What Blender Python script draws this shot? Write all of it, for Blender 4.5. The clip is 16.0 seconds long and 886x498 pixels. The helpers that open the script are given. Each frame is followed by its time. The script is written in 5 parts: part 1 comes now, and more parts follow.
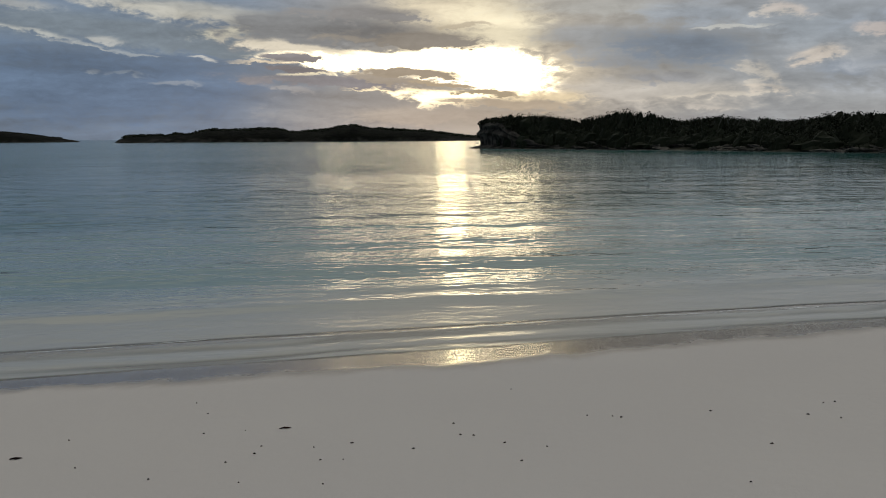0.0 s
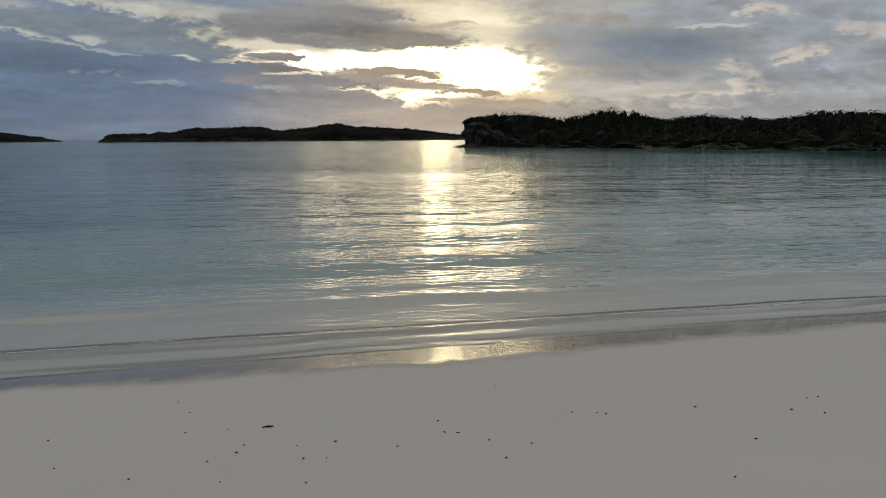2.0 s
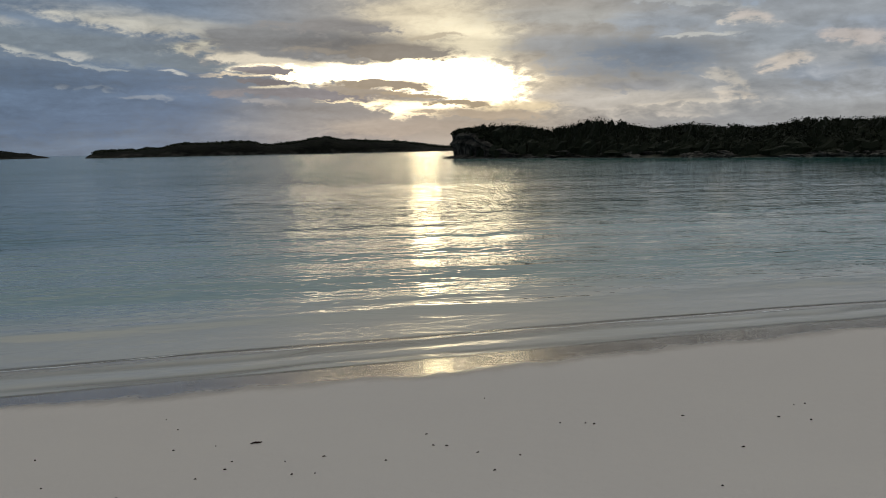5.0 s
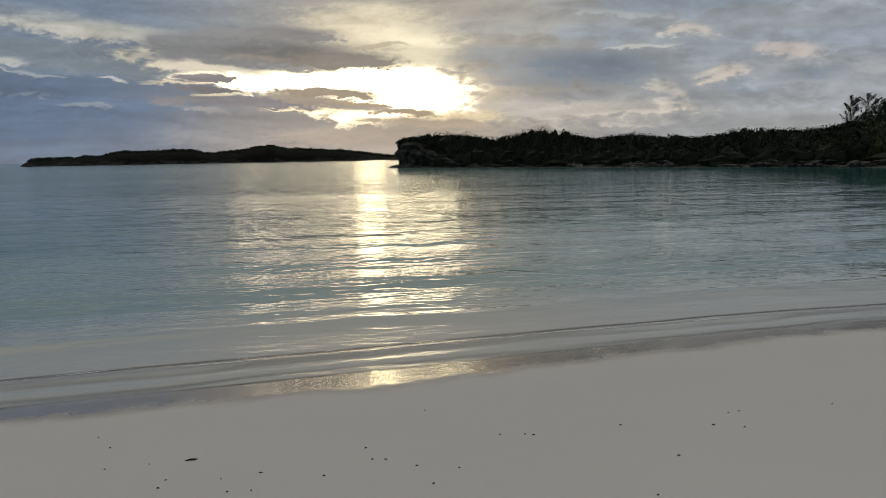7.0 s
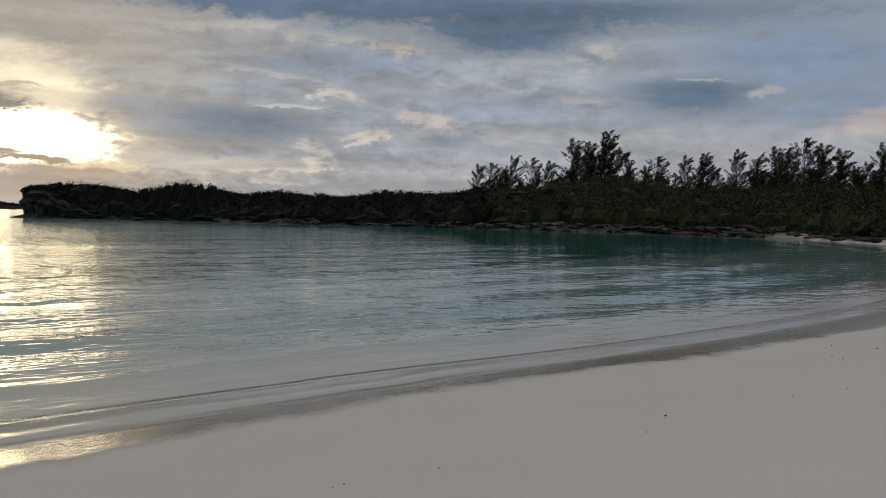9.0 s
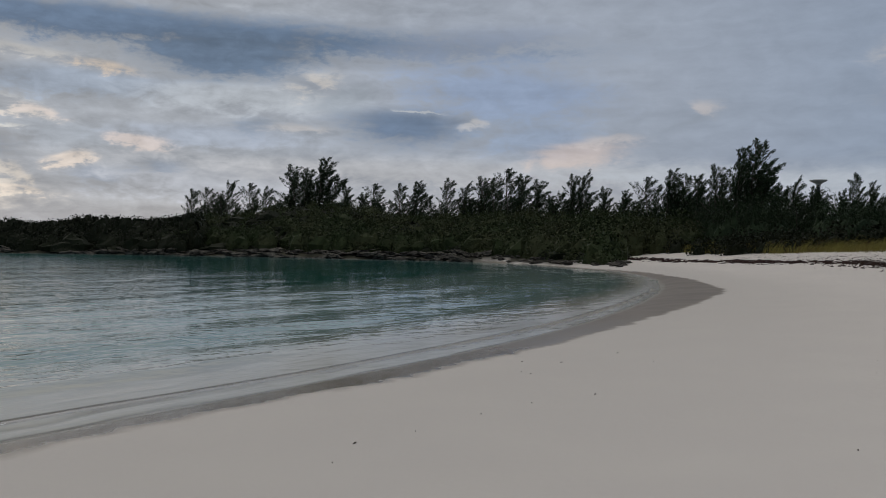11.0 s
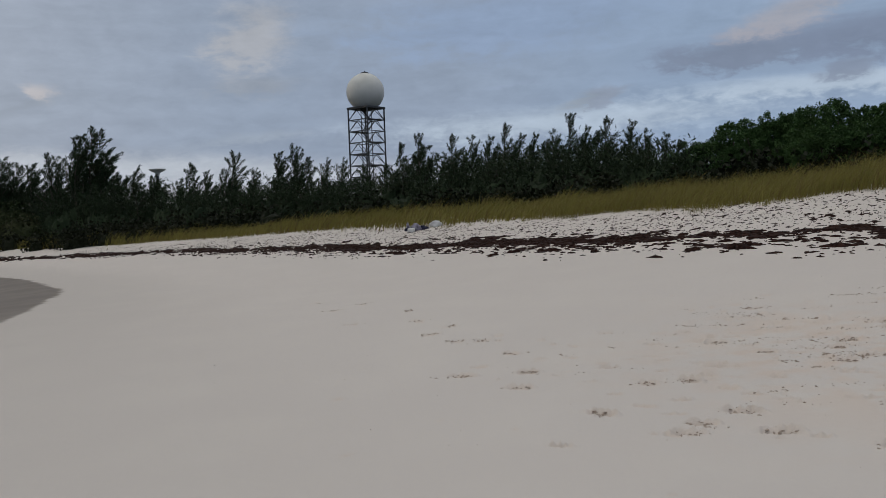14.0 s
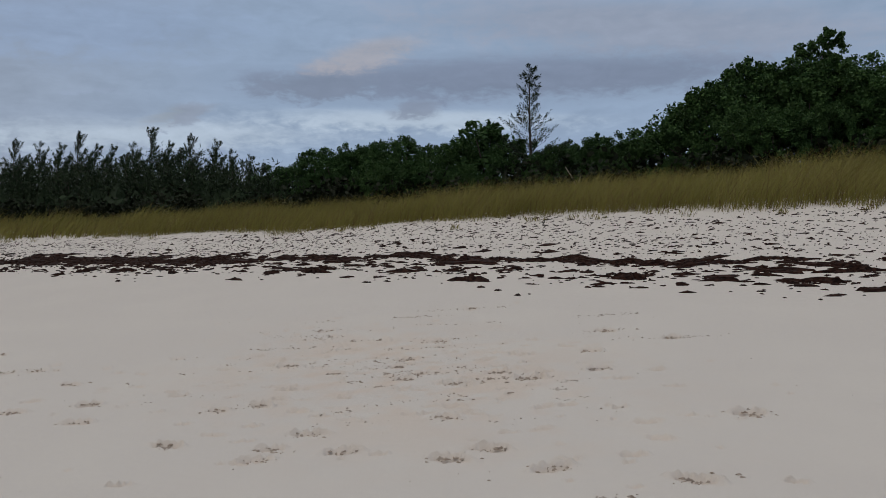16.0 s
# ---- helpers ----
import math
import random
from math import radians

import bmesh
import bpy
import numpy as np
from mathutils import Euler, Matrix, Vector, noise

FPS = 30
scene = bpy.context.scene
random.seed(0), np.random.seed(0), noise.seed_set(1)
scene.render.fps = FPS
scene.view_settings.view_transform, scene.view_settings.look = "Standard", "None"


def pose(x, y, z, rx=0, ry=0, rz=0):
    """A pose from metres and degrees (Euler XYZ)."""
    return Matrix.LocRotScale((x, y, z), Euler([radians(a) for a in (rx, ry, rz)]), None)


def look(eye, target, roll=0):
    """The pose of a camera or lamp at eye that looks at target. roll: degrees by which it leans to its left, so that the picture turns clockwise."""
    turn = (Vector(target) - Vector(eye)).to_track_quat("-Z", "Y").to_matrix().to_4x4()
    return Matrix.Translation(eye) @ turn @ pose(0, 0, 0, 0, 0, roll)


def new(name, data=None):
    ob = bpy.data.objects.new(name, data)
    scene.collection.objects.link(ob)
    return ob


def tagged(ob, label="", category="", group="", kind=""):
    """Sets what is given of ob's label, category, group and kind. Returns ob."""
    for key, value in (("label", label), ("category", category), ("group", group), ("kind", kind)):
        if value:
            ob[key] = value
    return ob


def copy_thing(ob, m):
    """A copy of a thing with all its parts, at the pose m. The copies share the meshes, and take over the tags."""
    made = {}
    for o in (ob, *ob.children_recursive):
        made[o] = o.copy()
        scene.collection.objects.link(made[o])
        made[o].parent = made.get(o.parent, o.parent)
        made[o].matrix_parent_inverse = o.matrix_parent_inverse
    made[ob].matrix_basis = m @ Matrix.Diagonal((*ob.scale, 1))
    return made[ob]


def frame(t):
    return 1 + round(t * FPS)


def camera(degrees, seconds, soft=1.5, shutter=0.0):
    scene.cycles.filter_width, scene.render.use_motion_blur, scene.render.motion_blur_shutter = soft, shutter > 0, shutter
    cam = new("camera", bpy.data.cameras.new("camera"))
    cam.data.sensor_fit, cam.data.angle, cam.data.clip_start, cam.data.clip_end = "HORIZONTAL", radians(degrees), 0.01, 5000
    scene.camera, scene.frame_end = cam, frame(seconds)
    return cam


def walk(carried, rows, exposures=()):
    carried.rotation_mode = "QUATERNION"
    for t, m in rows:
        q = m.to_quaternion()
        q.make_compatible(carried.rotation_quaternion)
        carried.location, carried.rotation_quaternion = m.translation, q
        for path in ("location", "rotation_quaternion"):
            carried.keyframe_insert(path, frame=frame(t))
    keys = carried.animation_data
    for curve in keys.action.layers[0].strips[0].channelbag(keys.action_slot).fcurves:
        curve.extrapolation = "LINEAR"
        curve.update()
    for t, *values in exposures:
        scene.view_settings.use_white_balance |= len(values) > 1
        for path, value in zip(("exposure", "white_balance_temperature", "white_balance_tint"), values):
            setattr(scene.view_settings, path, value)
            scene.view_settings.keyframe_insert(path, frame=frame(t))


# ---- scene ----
# Eye 1.6 m over the sand; the camera as (seconds, yaw, pitch, roll, x, y, z).
SEA = -0.45
cam = camera(53.3, 16.0, soft=0.9)
TURNS = [
    (0, 0.00, -7.19, -0.35, 0.00, -0.00, 1.60), (0.5, -0.18, -7.06, -0.53, 0.01, 0.01, 1.59), (1, -0.23, -6.98, -0.71, 0.00, 0.00, 1.60),
    (1.5, -0.45, -7.09, -0.65, 0.01, 0.00, 1.60), (2, -0.97, -7.25, -0.43, 0.01, 0.03, 1.58), (2.5, -1.47, -7.05, -0.41, 0.02, 0.03, 1.59),
    (3, -1.44, -6.71, -0.78, 0.02, 0.00, 1.60), (3.5, -1.35, -6.54, -1.09, 0.03, 0.01, 1.60), (6, -2.24, -6.55, -1.14, 0.04, 0.02, 1.59),
    (6.5, -3.10, -6.61, -1.04, 0.05, 0.03, 1.59), (7, -5.18, -6.02, -1.01, 0.08, 0.03, 1.61), (7.5, -9.28, -5.14, -0.69, 0.15, 0.12, 1.64),
    (8, -15.30, -4.13, -0.38, 0.30, 0.32, 1.61), (8.5, -22.03, -3.19, 0.24, 0.50, 0.43, 1.59), (9, -27.68, -2.40, 0.82, 0.60, 0.58, 1.56),
    (9.2, -29.65, -2.20, 0.98, 0.65, 0.60, 1.56), (11.3, -48.91, -0.61, 0.09, 1.25, 0.80, 1.50), (11.5, -51.32, -0.87, -0.33, 1.35, 0.83, 1.51),
    (12, -57.59, -1.82, -1.35, 1.63, 0.98, 1.55), (12.5, -64.03, -2.10, -2.44, 2.22, 1.36, 1.53), (13, -70.49, -1.99, -2.93, 2.62, 1.31, 1.58),
    (13.5, -77.92, -1.94, -2.79, 2.71, 1.23, 1.64), (14, -86.23, -1.77, -2.22, 2.76, 1.19, 1.68), (14.5, -94.68, -1.47, -1.54, 2.76, 1.17, 1.71),
    (15, -101.97, -1.24, -1.08, 2.82, 1.13, 1.72), (15.5, -107.73, -1.28, -0.66, 2.82, 1.11, 1.71), (16, -112.78, -1.00, -0.18, 2.84, 1.09, 1.71),
]
walk(cam, [(t, pose(x, y, z, 90 + p, 0, yaw) @ pose(0, 0, 0, 0, 0, r)) for t, yaw, p, r, x, y, z in TURNS],
     exposures=[(0.0, -0.13, 6500, 3), (7.0, -0.13, 6500, 3), (9.0, -0.05, 6500, 5), (11.5, 0.23, 6500, 6), (13.5, 0.31, 6500, 6), (16.0, 0.35, 6500, 6)])

rng = np.random.default_rng(7)


# ---- node helpers ----
class Nodes:
    """Short forms for building a node tree."""

    def __init__(self, tree):
        self.tree = tree
        tree.nodes.clear()

    def add(self, kind, **values):
        node = self.tree.nodes.new(kind)
        for key, value in values.items():
            setattr(node, key, value)
        return node

    def put(self, socket, value):
        if isinstance(value, bpy.types.NodeSocket):
            self.tree.links.new(value, socket)
        elif value is not None:
            if isinstance(value, (tuple, list)) and len(value) == 3 and socket.type == "RGBA":
                value = (*value, 1)
            socket.default_value = value

    def math(self, op, a, b=None, c=None, clamp=False):
        node = self.add("ShaderNodeMath", operation=op, use_clamp=clamp)
        for socket, value in zip(node.inputs, (a, b, c)):
            self.put(socket, value)
        return node.outputs[0]

    def step(self, value, lo, hi, to_lo=0.0, to_hi=1.0):
        node = self.add("ShaderNodeMapRange", interpolation_type="SMOOTHSTEP")
        for socket, v in zip(node.inputs, (value, lo, hi, to_lo, to_hi)):
            self.put(socket, v)
        return node.outputs[0]

    def mix(self, factor, a, b, blend="MIX"):
        node = self.add("ShaderNodeMix", data_type="RGBA", blend_type=blend)
        self.put(node.inputs[0], factor), self.put(node.inputs[6], a), self.put(node.inputs[7], b)
        return node.outputs[2]

    def noise(self, vector, scale, detail=4.0, rough=0.55, distort=0.0):
        node = self.add("ShaderNodeTexNoise")
        self.put(node.inputs["Vector"], vector), self.put(node.inputs["Scale"], scale)
        self.put(node.inputs["Detail"], detail), self.put(node.inputs["Roughness"], rough)
        self.put(node.inputs["Distortion"], distort)
        return node.outputs[0]

    def xyz(self, x, y, z):
        node = self.add("ShaderNodeCombineXYZ")
        for socket, v in zip(node.inputs, (x, y, z)):
            self.put(socket, v)
        return node.outputs[0]

    def split(self, vector):
        node = self.add("ShaderNodeSeparateXYZ")
        self.put(node.inputs[0], vector)
        return node.outputs

    def place(self):
        return self.add("ShaderNodeNewGeometry").outputs["Position"]

    def scaled(self, vector, x, y, z):
        node = self.add("ShaderNodeVectorMath", operation="MULTIPLY")
        self.put(node.inputs[0], vector), self.put(node.inputs[1], (x, y, z))
        return node.outputs[0]

    def bump(self, height, distance, strength=1.0, normal=None):
        node = self.add("ShaderNodeBump")
        self.put(node.inputs["Height"], height), self.put(node.inputs["Distance"], distance)
        self.put(node.inputs["Strength"], strength), self.put(node.inputs["Normal"], normal)
        return node.outputs[0]

    def attribute(self, name):
        return self.add("ShaderNodeAttribute", attribute_name=name).outputs["Fac"]


def srgb(r, g, b):
    """Linear colour from 0 to 255 display values."""
    return tuple((v / 255 / 12.92) if v < 10.3 else ((v / 255 + 0.055) / 1.055) ** 2.4 for v in (r, g, b))


# ---- sky and sun ----
SUN_AZ, SUN_EL = 0.6, 3.2
world = bpy.data.worlds.new("evening_sky")
scene.world = world
world.use_nodes = True
n = Nodes(world.node_tree)
way = n.add("ShaderNodeTexCoord").outputs["Generated"]
dx, dy, dz = n.split(way)
az = n.math("MULTIPLY", n.math("ARCTAN2", dx, dy), 57.29578)
el = n.math("MULTIPLY", n.math("ARCSINE", dz), 57.29578)


def field(sa_, se_, seed, detail, rough, distort=0.0):
    """Cloud noise, drawn out along the horizon, centred on zero."""
    v = n.noise(n.xyz(n.math("MULTIPLY", az, sa_), n.math("MULTIPLY", el, se_), seed), 1.0, detail, rough, distort)
    return n.math("SUBTRACT", v, 0.5)


broad = field(0.055, 0.26, 3.0, 5.0, 0.55, 0.4)
streak = field(0.16, 0.80, 11.0, 4.0, 0.5, 0.5)
curl = field(0.50, 1.0, 23.0, 4.0, 0.5, 0.6)
strata = field(0.040, 0.70, 31.0, 4.0, 0.5, 0.25)


def total(values):
    out = values[0]
    for value in values[1:]:
        out = n.math("ADD", out, value)
    return out


fleck = field(1.5, 3.4, 47.0, 5.0, 0.6, 0.5)
lace = field(1.0, 2.4, 61.0, 6.0, 0.6, 0.8)
waz = total([az, n.math("MULTIPLY", streak, 4.5), n.math("MULTIPLY", curl, 2.2)])
wel = total([el, n.math("MULTIPLY", broad, 0.5), n.math("MULTIPLY", curl, 0.9), n.math("MULTIPLY", strata, 0.5), n.math("MULTIPLY", fleck, 0.30), n.math("MULTIPLY", lace, 0.40)])
lumps = n.step(az, 2, 14)
wisps = total([n.math("MULTIPLY", curl, n.math("ADD", n.math("MULTIPLY", lumps, 1.0), 1.0)), n.math("MULTIPLY", streak, 1.7), n.math("MULTIPLY", fleck, 0.9), n.math("MULTIPLY", lace, 1.1)])
clear = n.add("ShaderNodeTexSky", sky_type="NISHITA", sun_disc=False, sun_elevation=radians(SUN_EL), sun_rotation=radians(SUN_AZ))

# the general tone of the overcast, by azimuth, then paler towards the horizon
sky = n.mix(n.step(az, -16, 2), srgb(119, 132, 153), srgb(176, 168, 162))
sky = n.mix(n.step(az, 6, 22), sky, srgb(154, 157, 166))
sky = n.mix(n.step(az, 26, 50), sky, srgb(148, 154, 168))
sky = n.mix(n.step(az, 50, 80), sky, srgb(133, 144, 164))
sky = n.mix(n.step(az, 84, 104), sky, srgb(131, 147, 172))
sky = n.mix(n.math("MULTIPLY", n.step(el, 5.0, 1.0), n.step(az, 6, 30)), sky, srgb(166, 165, 169))


def patch(a, e, ra, re, slope, tone, amount=1.0, edge=0.3, fray=0.5, bright=1.0):
    """A frayed cloud, or a break between clouds: azimuth, elevation, half width, half height, slope, colour."""
    global sky
    u = n.math("MULTIPLY", n.math("SUBTRACT", waz, a), 1 / ra)
    v = n.math("MULTIPLY", n.math("SUBTRACT", n.math("SUBTRACT", wel, e), n.math("MULTIPLY", n.math("SUBTRACT", az, a), slope)), 1 / re)
    g = n.math("EXPONENT", n.math("MULTIPLY", n.math("ADD", n.math("MULTIPLY", u, u), n.math("MULTIPLY", v, v)), -1.0))
    g = n.math("MULTIPLY_ADD", wisps, n.math("MULTIPLY", n.step(g, 0.02, 0.35), fray), g)
    edge = edge * 1.1 + 0.04
    cover = n.step(g, max(0.06, 0.40 - 1.25 * edge), 0.40 + 1.3 * edge, 0.0, amount)
    if bright > 1.0:
        cover = n.math("POWER", cover, 1.6)
    sky = n.mix(cover, sky, tuple(c * bright for c in srgb(*tone)))


patch(-21.7, 3.25, 12.69, 2.61, 0.01, (103, 120, 147), 1, 0.3, 0.5)
patch(-19.0, 6.34, 10.07, 0.85, -0.08, (125, 134, 147), 1, 0.2, 0.5)
patch(-15.4, 7.77, 6.46, 0.66, -0.11, (196, 190, 182), 0.7, 0.25, 0.5)
patch(-25.1, 7.76, 2.37, 0.25, -0.05, (180, 177, 175), 0.6, 0.36, 0.5)
patch(-5.2, 1.61, 6.15, 1.60, -0.00, (149, 147, 151), 0.8, 0.3, 0.5)
patch(0.7, 7.89, 5.34, 1.53, -0.01, (238, 221, 196), 0.9, 0.3, 0.5)
patch(3.5, 6.49, 3.38, 2.05, -0.02, (256, 240, 212), 0.9, 0.3, 0.5)
patch(7.1, 4.00, 3.17, 2.09, -0.02, (218, 202, 183), 0.8, 0.3, 0.5)
patch(10.6, 5.83, 4.77, 1.02, -0.03, (160, 161, 167), 0.9, 0.3, 0.5)
patch(9.5, 8.00, 5.46, 0.60, -0.04, (181, 178, 177), 0.8, 0.3, 0.5)
patch(13.1, 2.68, 7.61, 0.97, -0.02, (194, 186, 181), 0.9, 0.3, 0.5)
patch(15.6, 7.35, 3.58, 0.79, -0.05, (160, 166, 179), 0.8, 0.3, 0.5)
patch(22.4, 6.06, 3.29, 0.83, -0.05, (160, 165, 176), 0.8, 0.3, 0.5)
patch(13.0, 4.58, 4.69, 0.51, -0.05, (150, 153, 162), 0.9, 0.25, 0.5)
patch(15.2, 5.36, 4.10, 1.01, -0.06, (123, 133, 150), 0.95, 0.3, 0.5)
patch(13.7, 3.63, 2.53, 0.27, -0.02, (154, 154, 161), 0.9, 0.2, 0.5)
patch(24.3, 3.83, 1.63, 0.64, -0.04, (141, 149, 165), 0.9, 0.3, 0.5)
patch(24.4, 12.79, 24.39, 1.15, -0.02, (98, 114, 138), 1, 0.25, 0.5)
patch(31.7, 11.51, 5.37, 1.44, -0.01, (97, 112, 134), 1, 0.22, 0.3)
patch(22.3, 9.28, 7.63, 0.91, 0.02, (149, 159, 177), 0.8, 0.3, 0.5)
patch(33.5, 8.90, 6.73, 0.91, -0.01, (169, 173, 182), 0.85, 0.3, 0.5)
patch(31.1, 6.41, 6.12, 0.79, 0.00, (158, 165, 181), 0.8, 0.3, 0.5)
patch(31.8, 3.72, 8.22, 1.15, 0.00, (173, 175, 185), 0.85, 0.3, 0.5)
patch(49.5, 9.68, 6.55, 1.94, -0.06, (133, 147, 174), 0.85, 0.3, 0.5)
patch(51.5, 6.66, 4.13, 1.37, -0.04, (139, 152, 176), 0.8, 0.3, 0.5)
patch(47.5, 4.42, 21.68, 1.07, -0.02, (173, 172, 177), 0.7225, 0.34, 0.45)
patch(69.1, 3.71, 18.89, 1.07, -0.05, (170, 175, 186), 0.7225, 0.34, 0.45)
patch(47.7, 12.69, 6.11, 1.01, 0.10, (129, 138, 158), 0.68, 0.34, 0.45)
patch(74.6, 11.84, 2.47, 2.13, 0.21, (159, 159, 165), 0.7225, 0.34, 0.45)
patch(74.4, 8.94, 3.29, 0.68, 0.03, (136, 142, 155), 0.7225, 0.34, 0.45)
patch(90.8, 12.36, 9.99, 2.07, 0.06, (127, 143, 171), 0.7225, 0.34, 0.45)
patch(94.0, 6.06, 12.14, 1.02, 0.02, (165, 176, 192), 0.7225, 0.34, 0.45)
patch(110.5, 7.24, 10.91, 0.72, -0.01, (167, 179, 196), 0.765, 0.34, 0.45)
patch(126.0, 12.69, 15.76, 1.84, -0.08, (133, 139, 157), 0.765, 0.34, 0.45)
patch(117.8, 9.93, 15.86, 1.33, 0.01, (111, 121, 143), 0.935, 0.2, 0.4)
patch(-16.7, 7.59, 5.69, 0.40, -0.13, (206, 199, 190), 0.6, 0.25, 0.6)
patch(-13.4, 6.49, 2.05, 0.34, 0.07, (256, 242, 215), 0.62, 0.26, 1)
patch(-24.2, 6.22, 2.55, 0.16, -0.20, (226, 221, 213), 0.5, 0.42, 0.9)
patch(-20.5, 5.84, 1.07, 0.23, -0.07, (205, 200, 196), 0.6, 0.36, 1)
patch(-21.6, 5.54, 2.02, 0.13, -0.20, (218, 213, 206), 0.5, 0.42, 0.9)
patch(-18.6, 5.10, 1.45, 0.13, -0.14, (205, 204, 202), 0.4, 0.42, 0.9)
patch(-22.0, 4.29, 0.68, 0.16, -0.19, (165, 168, 176), 0.5, 0.42, 0.9)
patch(-20.0, 4.04, 1.60, 0.13, -0.07, (158, 163, 173), 0.5, 0.42, 0.9)
patch(-14.7, 4.91, 0.67, 0.12, -0.03, (233, 225, 218), 0.6, 0.36, 0.7)
patch(-15.9, 3.46, 1.34, 0.14, -0.04, (160, 162, 171), 0.5, 0.42, 0.9)
patch(-9.4, 3.09, 1.58, 0.21, -0.15, (173, 168, 171), 0.7, 0.25, 0.6)
patch(-12.4, 5.42, 3.29, 0.37, -0.06, (116, 125, 137), 1, 0.2, 0.5)
patch(-10.7, 4.82, 2.10, 0.14, -0.01, (239, 219, 196), 1, 0.2, 0.7)
patch(-8.8, 4.18, 2.48, 0.17, 0.05, (253, 236, 208), 1, 0.2, 0.8)
patch(-5.1, 4.93, 4.67, 0.59, -0.02, (271, 246, 206), 1, 0.18, 0.8, 4.2)
patch(0.3, 4.70, 6.10, 1.05, -0.05, (271, 246, 206), 1, 0.2, 0.8, 4)
patch(-3.0, 3.09, 2.89, 0.28, -0.08, (271, 246, 206), 1, 0.2, 0.9, 1.3)
patch(0.6, 2.51, 3.07, 0.50, -0.05, (271, 246, 206), 1, 0.2, 0.8, 2.2)
patch(3.9, 3.97, 3.04, 1.47, -0.06, (271, 246, 206), 1, 0.25, 0.6, 5)
patch(6.4, 2.53, 2.84, 0.50, -0.01, (251, 227, 191), 0.8, 0.25, 0.6)
patch(-7.5, 6.68, 6.77, 1.09, -0.02, (132, 132, 137), 1, 0.15, 0.7)
patch(-4.7, 7.76, 3.92, 0.58, -0.05, (142, 139, 142), 1, 0.15, 0.8)
patch(-1.9, 6.18, 4.66, 0.59, -0.04, (146, 139, 135), 1, 0.13, 0.8)
patch(-8.6, 5.60, 4.25, 0.28, -0.11, (227, 213, 196), 0.9, 0.25, 0.7)
patch(1.2, 7.06, 2.15, 0.24, 0.04, (200, 185, 166), 0.9, 0.15, 1)
patch(-8.8, 5.08, 1.76, 0.24, -0.04, (134, 129, 134), 1, 0.12, 0.7)
patch(-9.7, 4.45, 2.64, 0.21, -0.02, (131, 127, 134), 1, 0.12, 0.7)
patch(-7.6, 3.66, 6.09, 0.42, -0.06, (136, 133, 141), 1, 0.15, 0.7)
patch(-1.9, 4.08, 3.42, 0.28, -0.05, (160, 147, 135), 1, 0.12, 0.8)
patch(-2.8, 3.59, 2.52, 0.25, -0.12, (162, 151, 143), 1, 0.12, 0.8)
patch(0.3, 3.36, 2.17, 0.14, -0.06, (179, 162, 143), 1, 0.12, 0.8)
patch(2.8, 2.78, 2.34, 0.25, -0.07, (175, 160, 142), 1, 0.12, 0.9)
patch(4.3, 2.05, 3.94, 0.32, -0.04, (187, 172, 158), 1, 0.15, 0.9)
patch(-0.8, 1.41, 5.43, 0.64, -0.01, (179, 168, 161), 0.9, 0.3, 0.5)
patch(18.3, 6.42, 1.98, 0.13, 0.01, (204, 201, 199), 0.72, 0.34, 0.9)
patch(20.8, 7.40, 1.49, 0.45, -0.16, (209, 198, 191), 0.72, 0.34, 1.1)
patch(22.8, 4.69, 1.26, 0.42, 0.23, (218, 202, 191), 0.72, 0.34, 1.2)
patch(19.7, 3.72, 0.77, 0.60, -0.34, (204, 194, 186), 0.72, 0.34, 1.2)
patch(20.1, 2.81, 0.95, 0.27, -0.13, (216, 202, 191), 0.72, 0.34, 1.1)
patch(16.5, 2.52, 4.53, 0.14, 0.04, (221, 209, 198), 0.72, 0.34, 0.8)
patch(15.8, 1.91, 1.99, 0.14, -0.05, (211, 201, 195), 0.72, 0.34, 0.9)
patch(24.1, 10.48, 2.11, 0.38, -0.12, (203, 184, 167), 0.72, 0.34, 0.8)
patch(19.8, 10.96, 3.23, 0.27, -0.01, (177, 174, 174), 0.72, 0.34, 0.9)
patch(12.1, 11.10, 5.52, 0.40, 0.11, (183, 178, 173), 0.72, 0.34, 0.8)
patch(16.6, 8.55, 3.91, 0.17, -0.11, (180, 180, 183), 0.72, 0.34, 0.9)
patch(21.0, 7.48, 1.52, 0.32, -0.22, (201, 189, 186), 0.72, 0.34, 1.1)
patch(26.8, 5.86, 1.64, 0.50, -0.08, (202, 187, 182), 0.72, 0.34, 1.2)
patch(37.2, 9.99, 1.54, 0.69, 0.28, (190, 183, 179), 0.72, 0.34, 1)
patch(39.3, 9.26, 1.91, 0.96, -0.02, (142, 148, 159), 0.8, 0.3, 0.5)
patch(27.6, 4.39, 1.75, 0.47, 0.01, (128, 138, 156), 0.7, 0.34, 0.6)
patch(33.4, 7.21, 1.26, 0.60, 0.00, (128, 138, 156), 0.7, 0.34, 0.6)
patch(43.2, 7.34, 3.89, 1.17, -0.02, (101, 117, 142), 0.935, 0.34, 0.25)
patch(44.1, 8.35, 1.45, 0.10, -0.07, (183, 184, 188), 0.612, 0.34, 0.45)
patch(47.7, 7.60, 0.93, 0.25, 0.10, (186, 182, 183), 0.612, 0.34, 0.45)
patch(36.1, 7.12, 2.08, 0.27, 0.00, (180, 175, 176), 0.612, 0.34, 0.45)
patch(54.3, 5.72, 3.11, 0.86, 0.08, (191, 173, 166), 0.612, 0.34, 0.45)
patch(56.0, 6.55, 2.01, 0.36, 0.08, (186, 178, 179), 0.612, 0.34, 0.45)
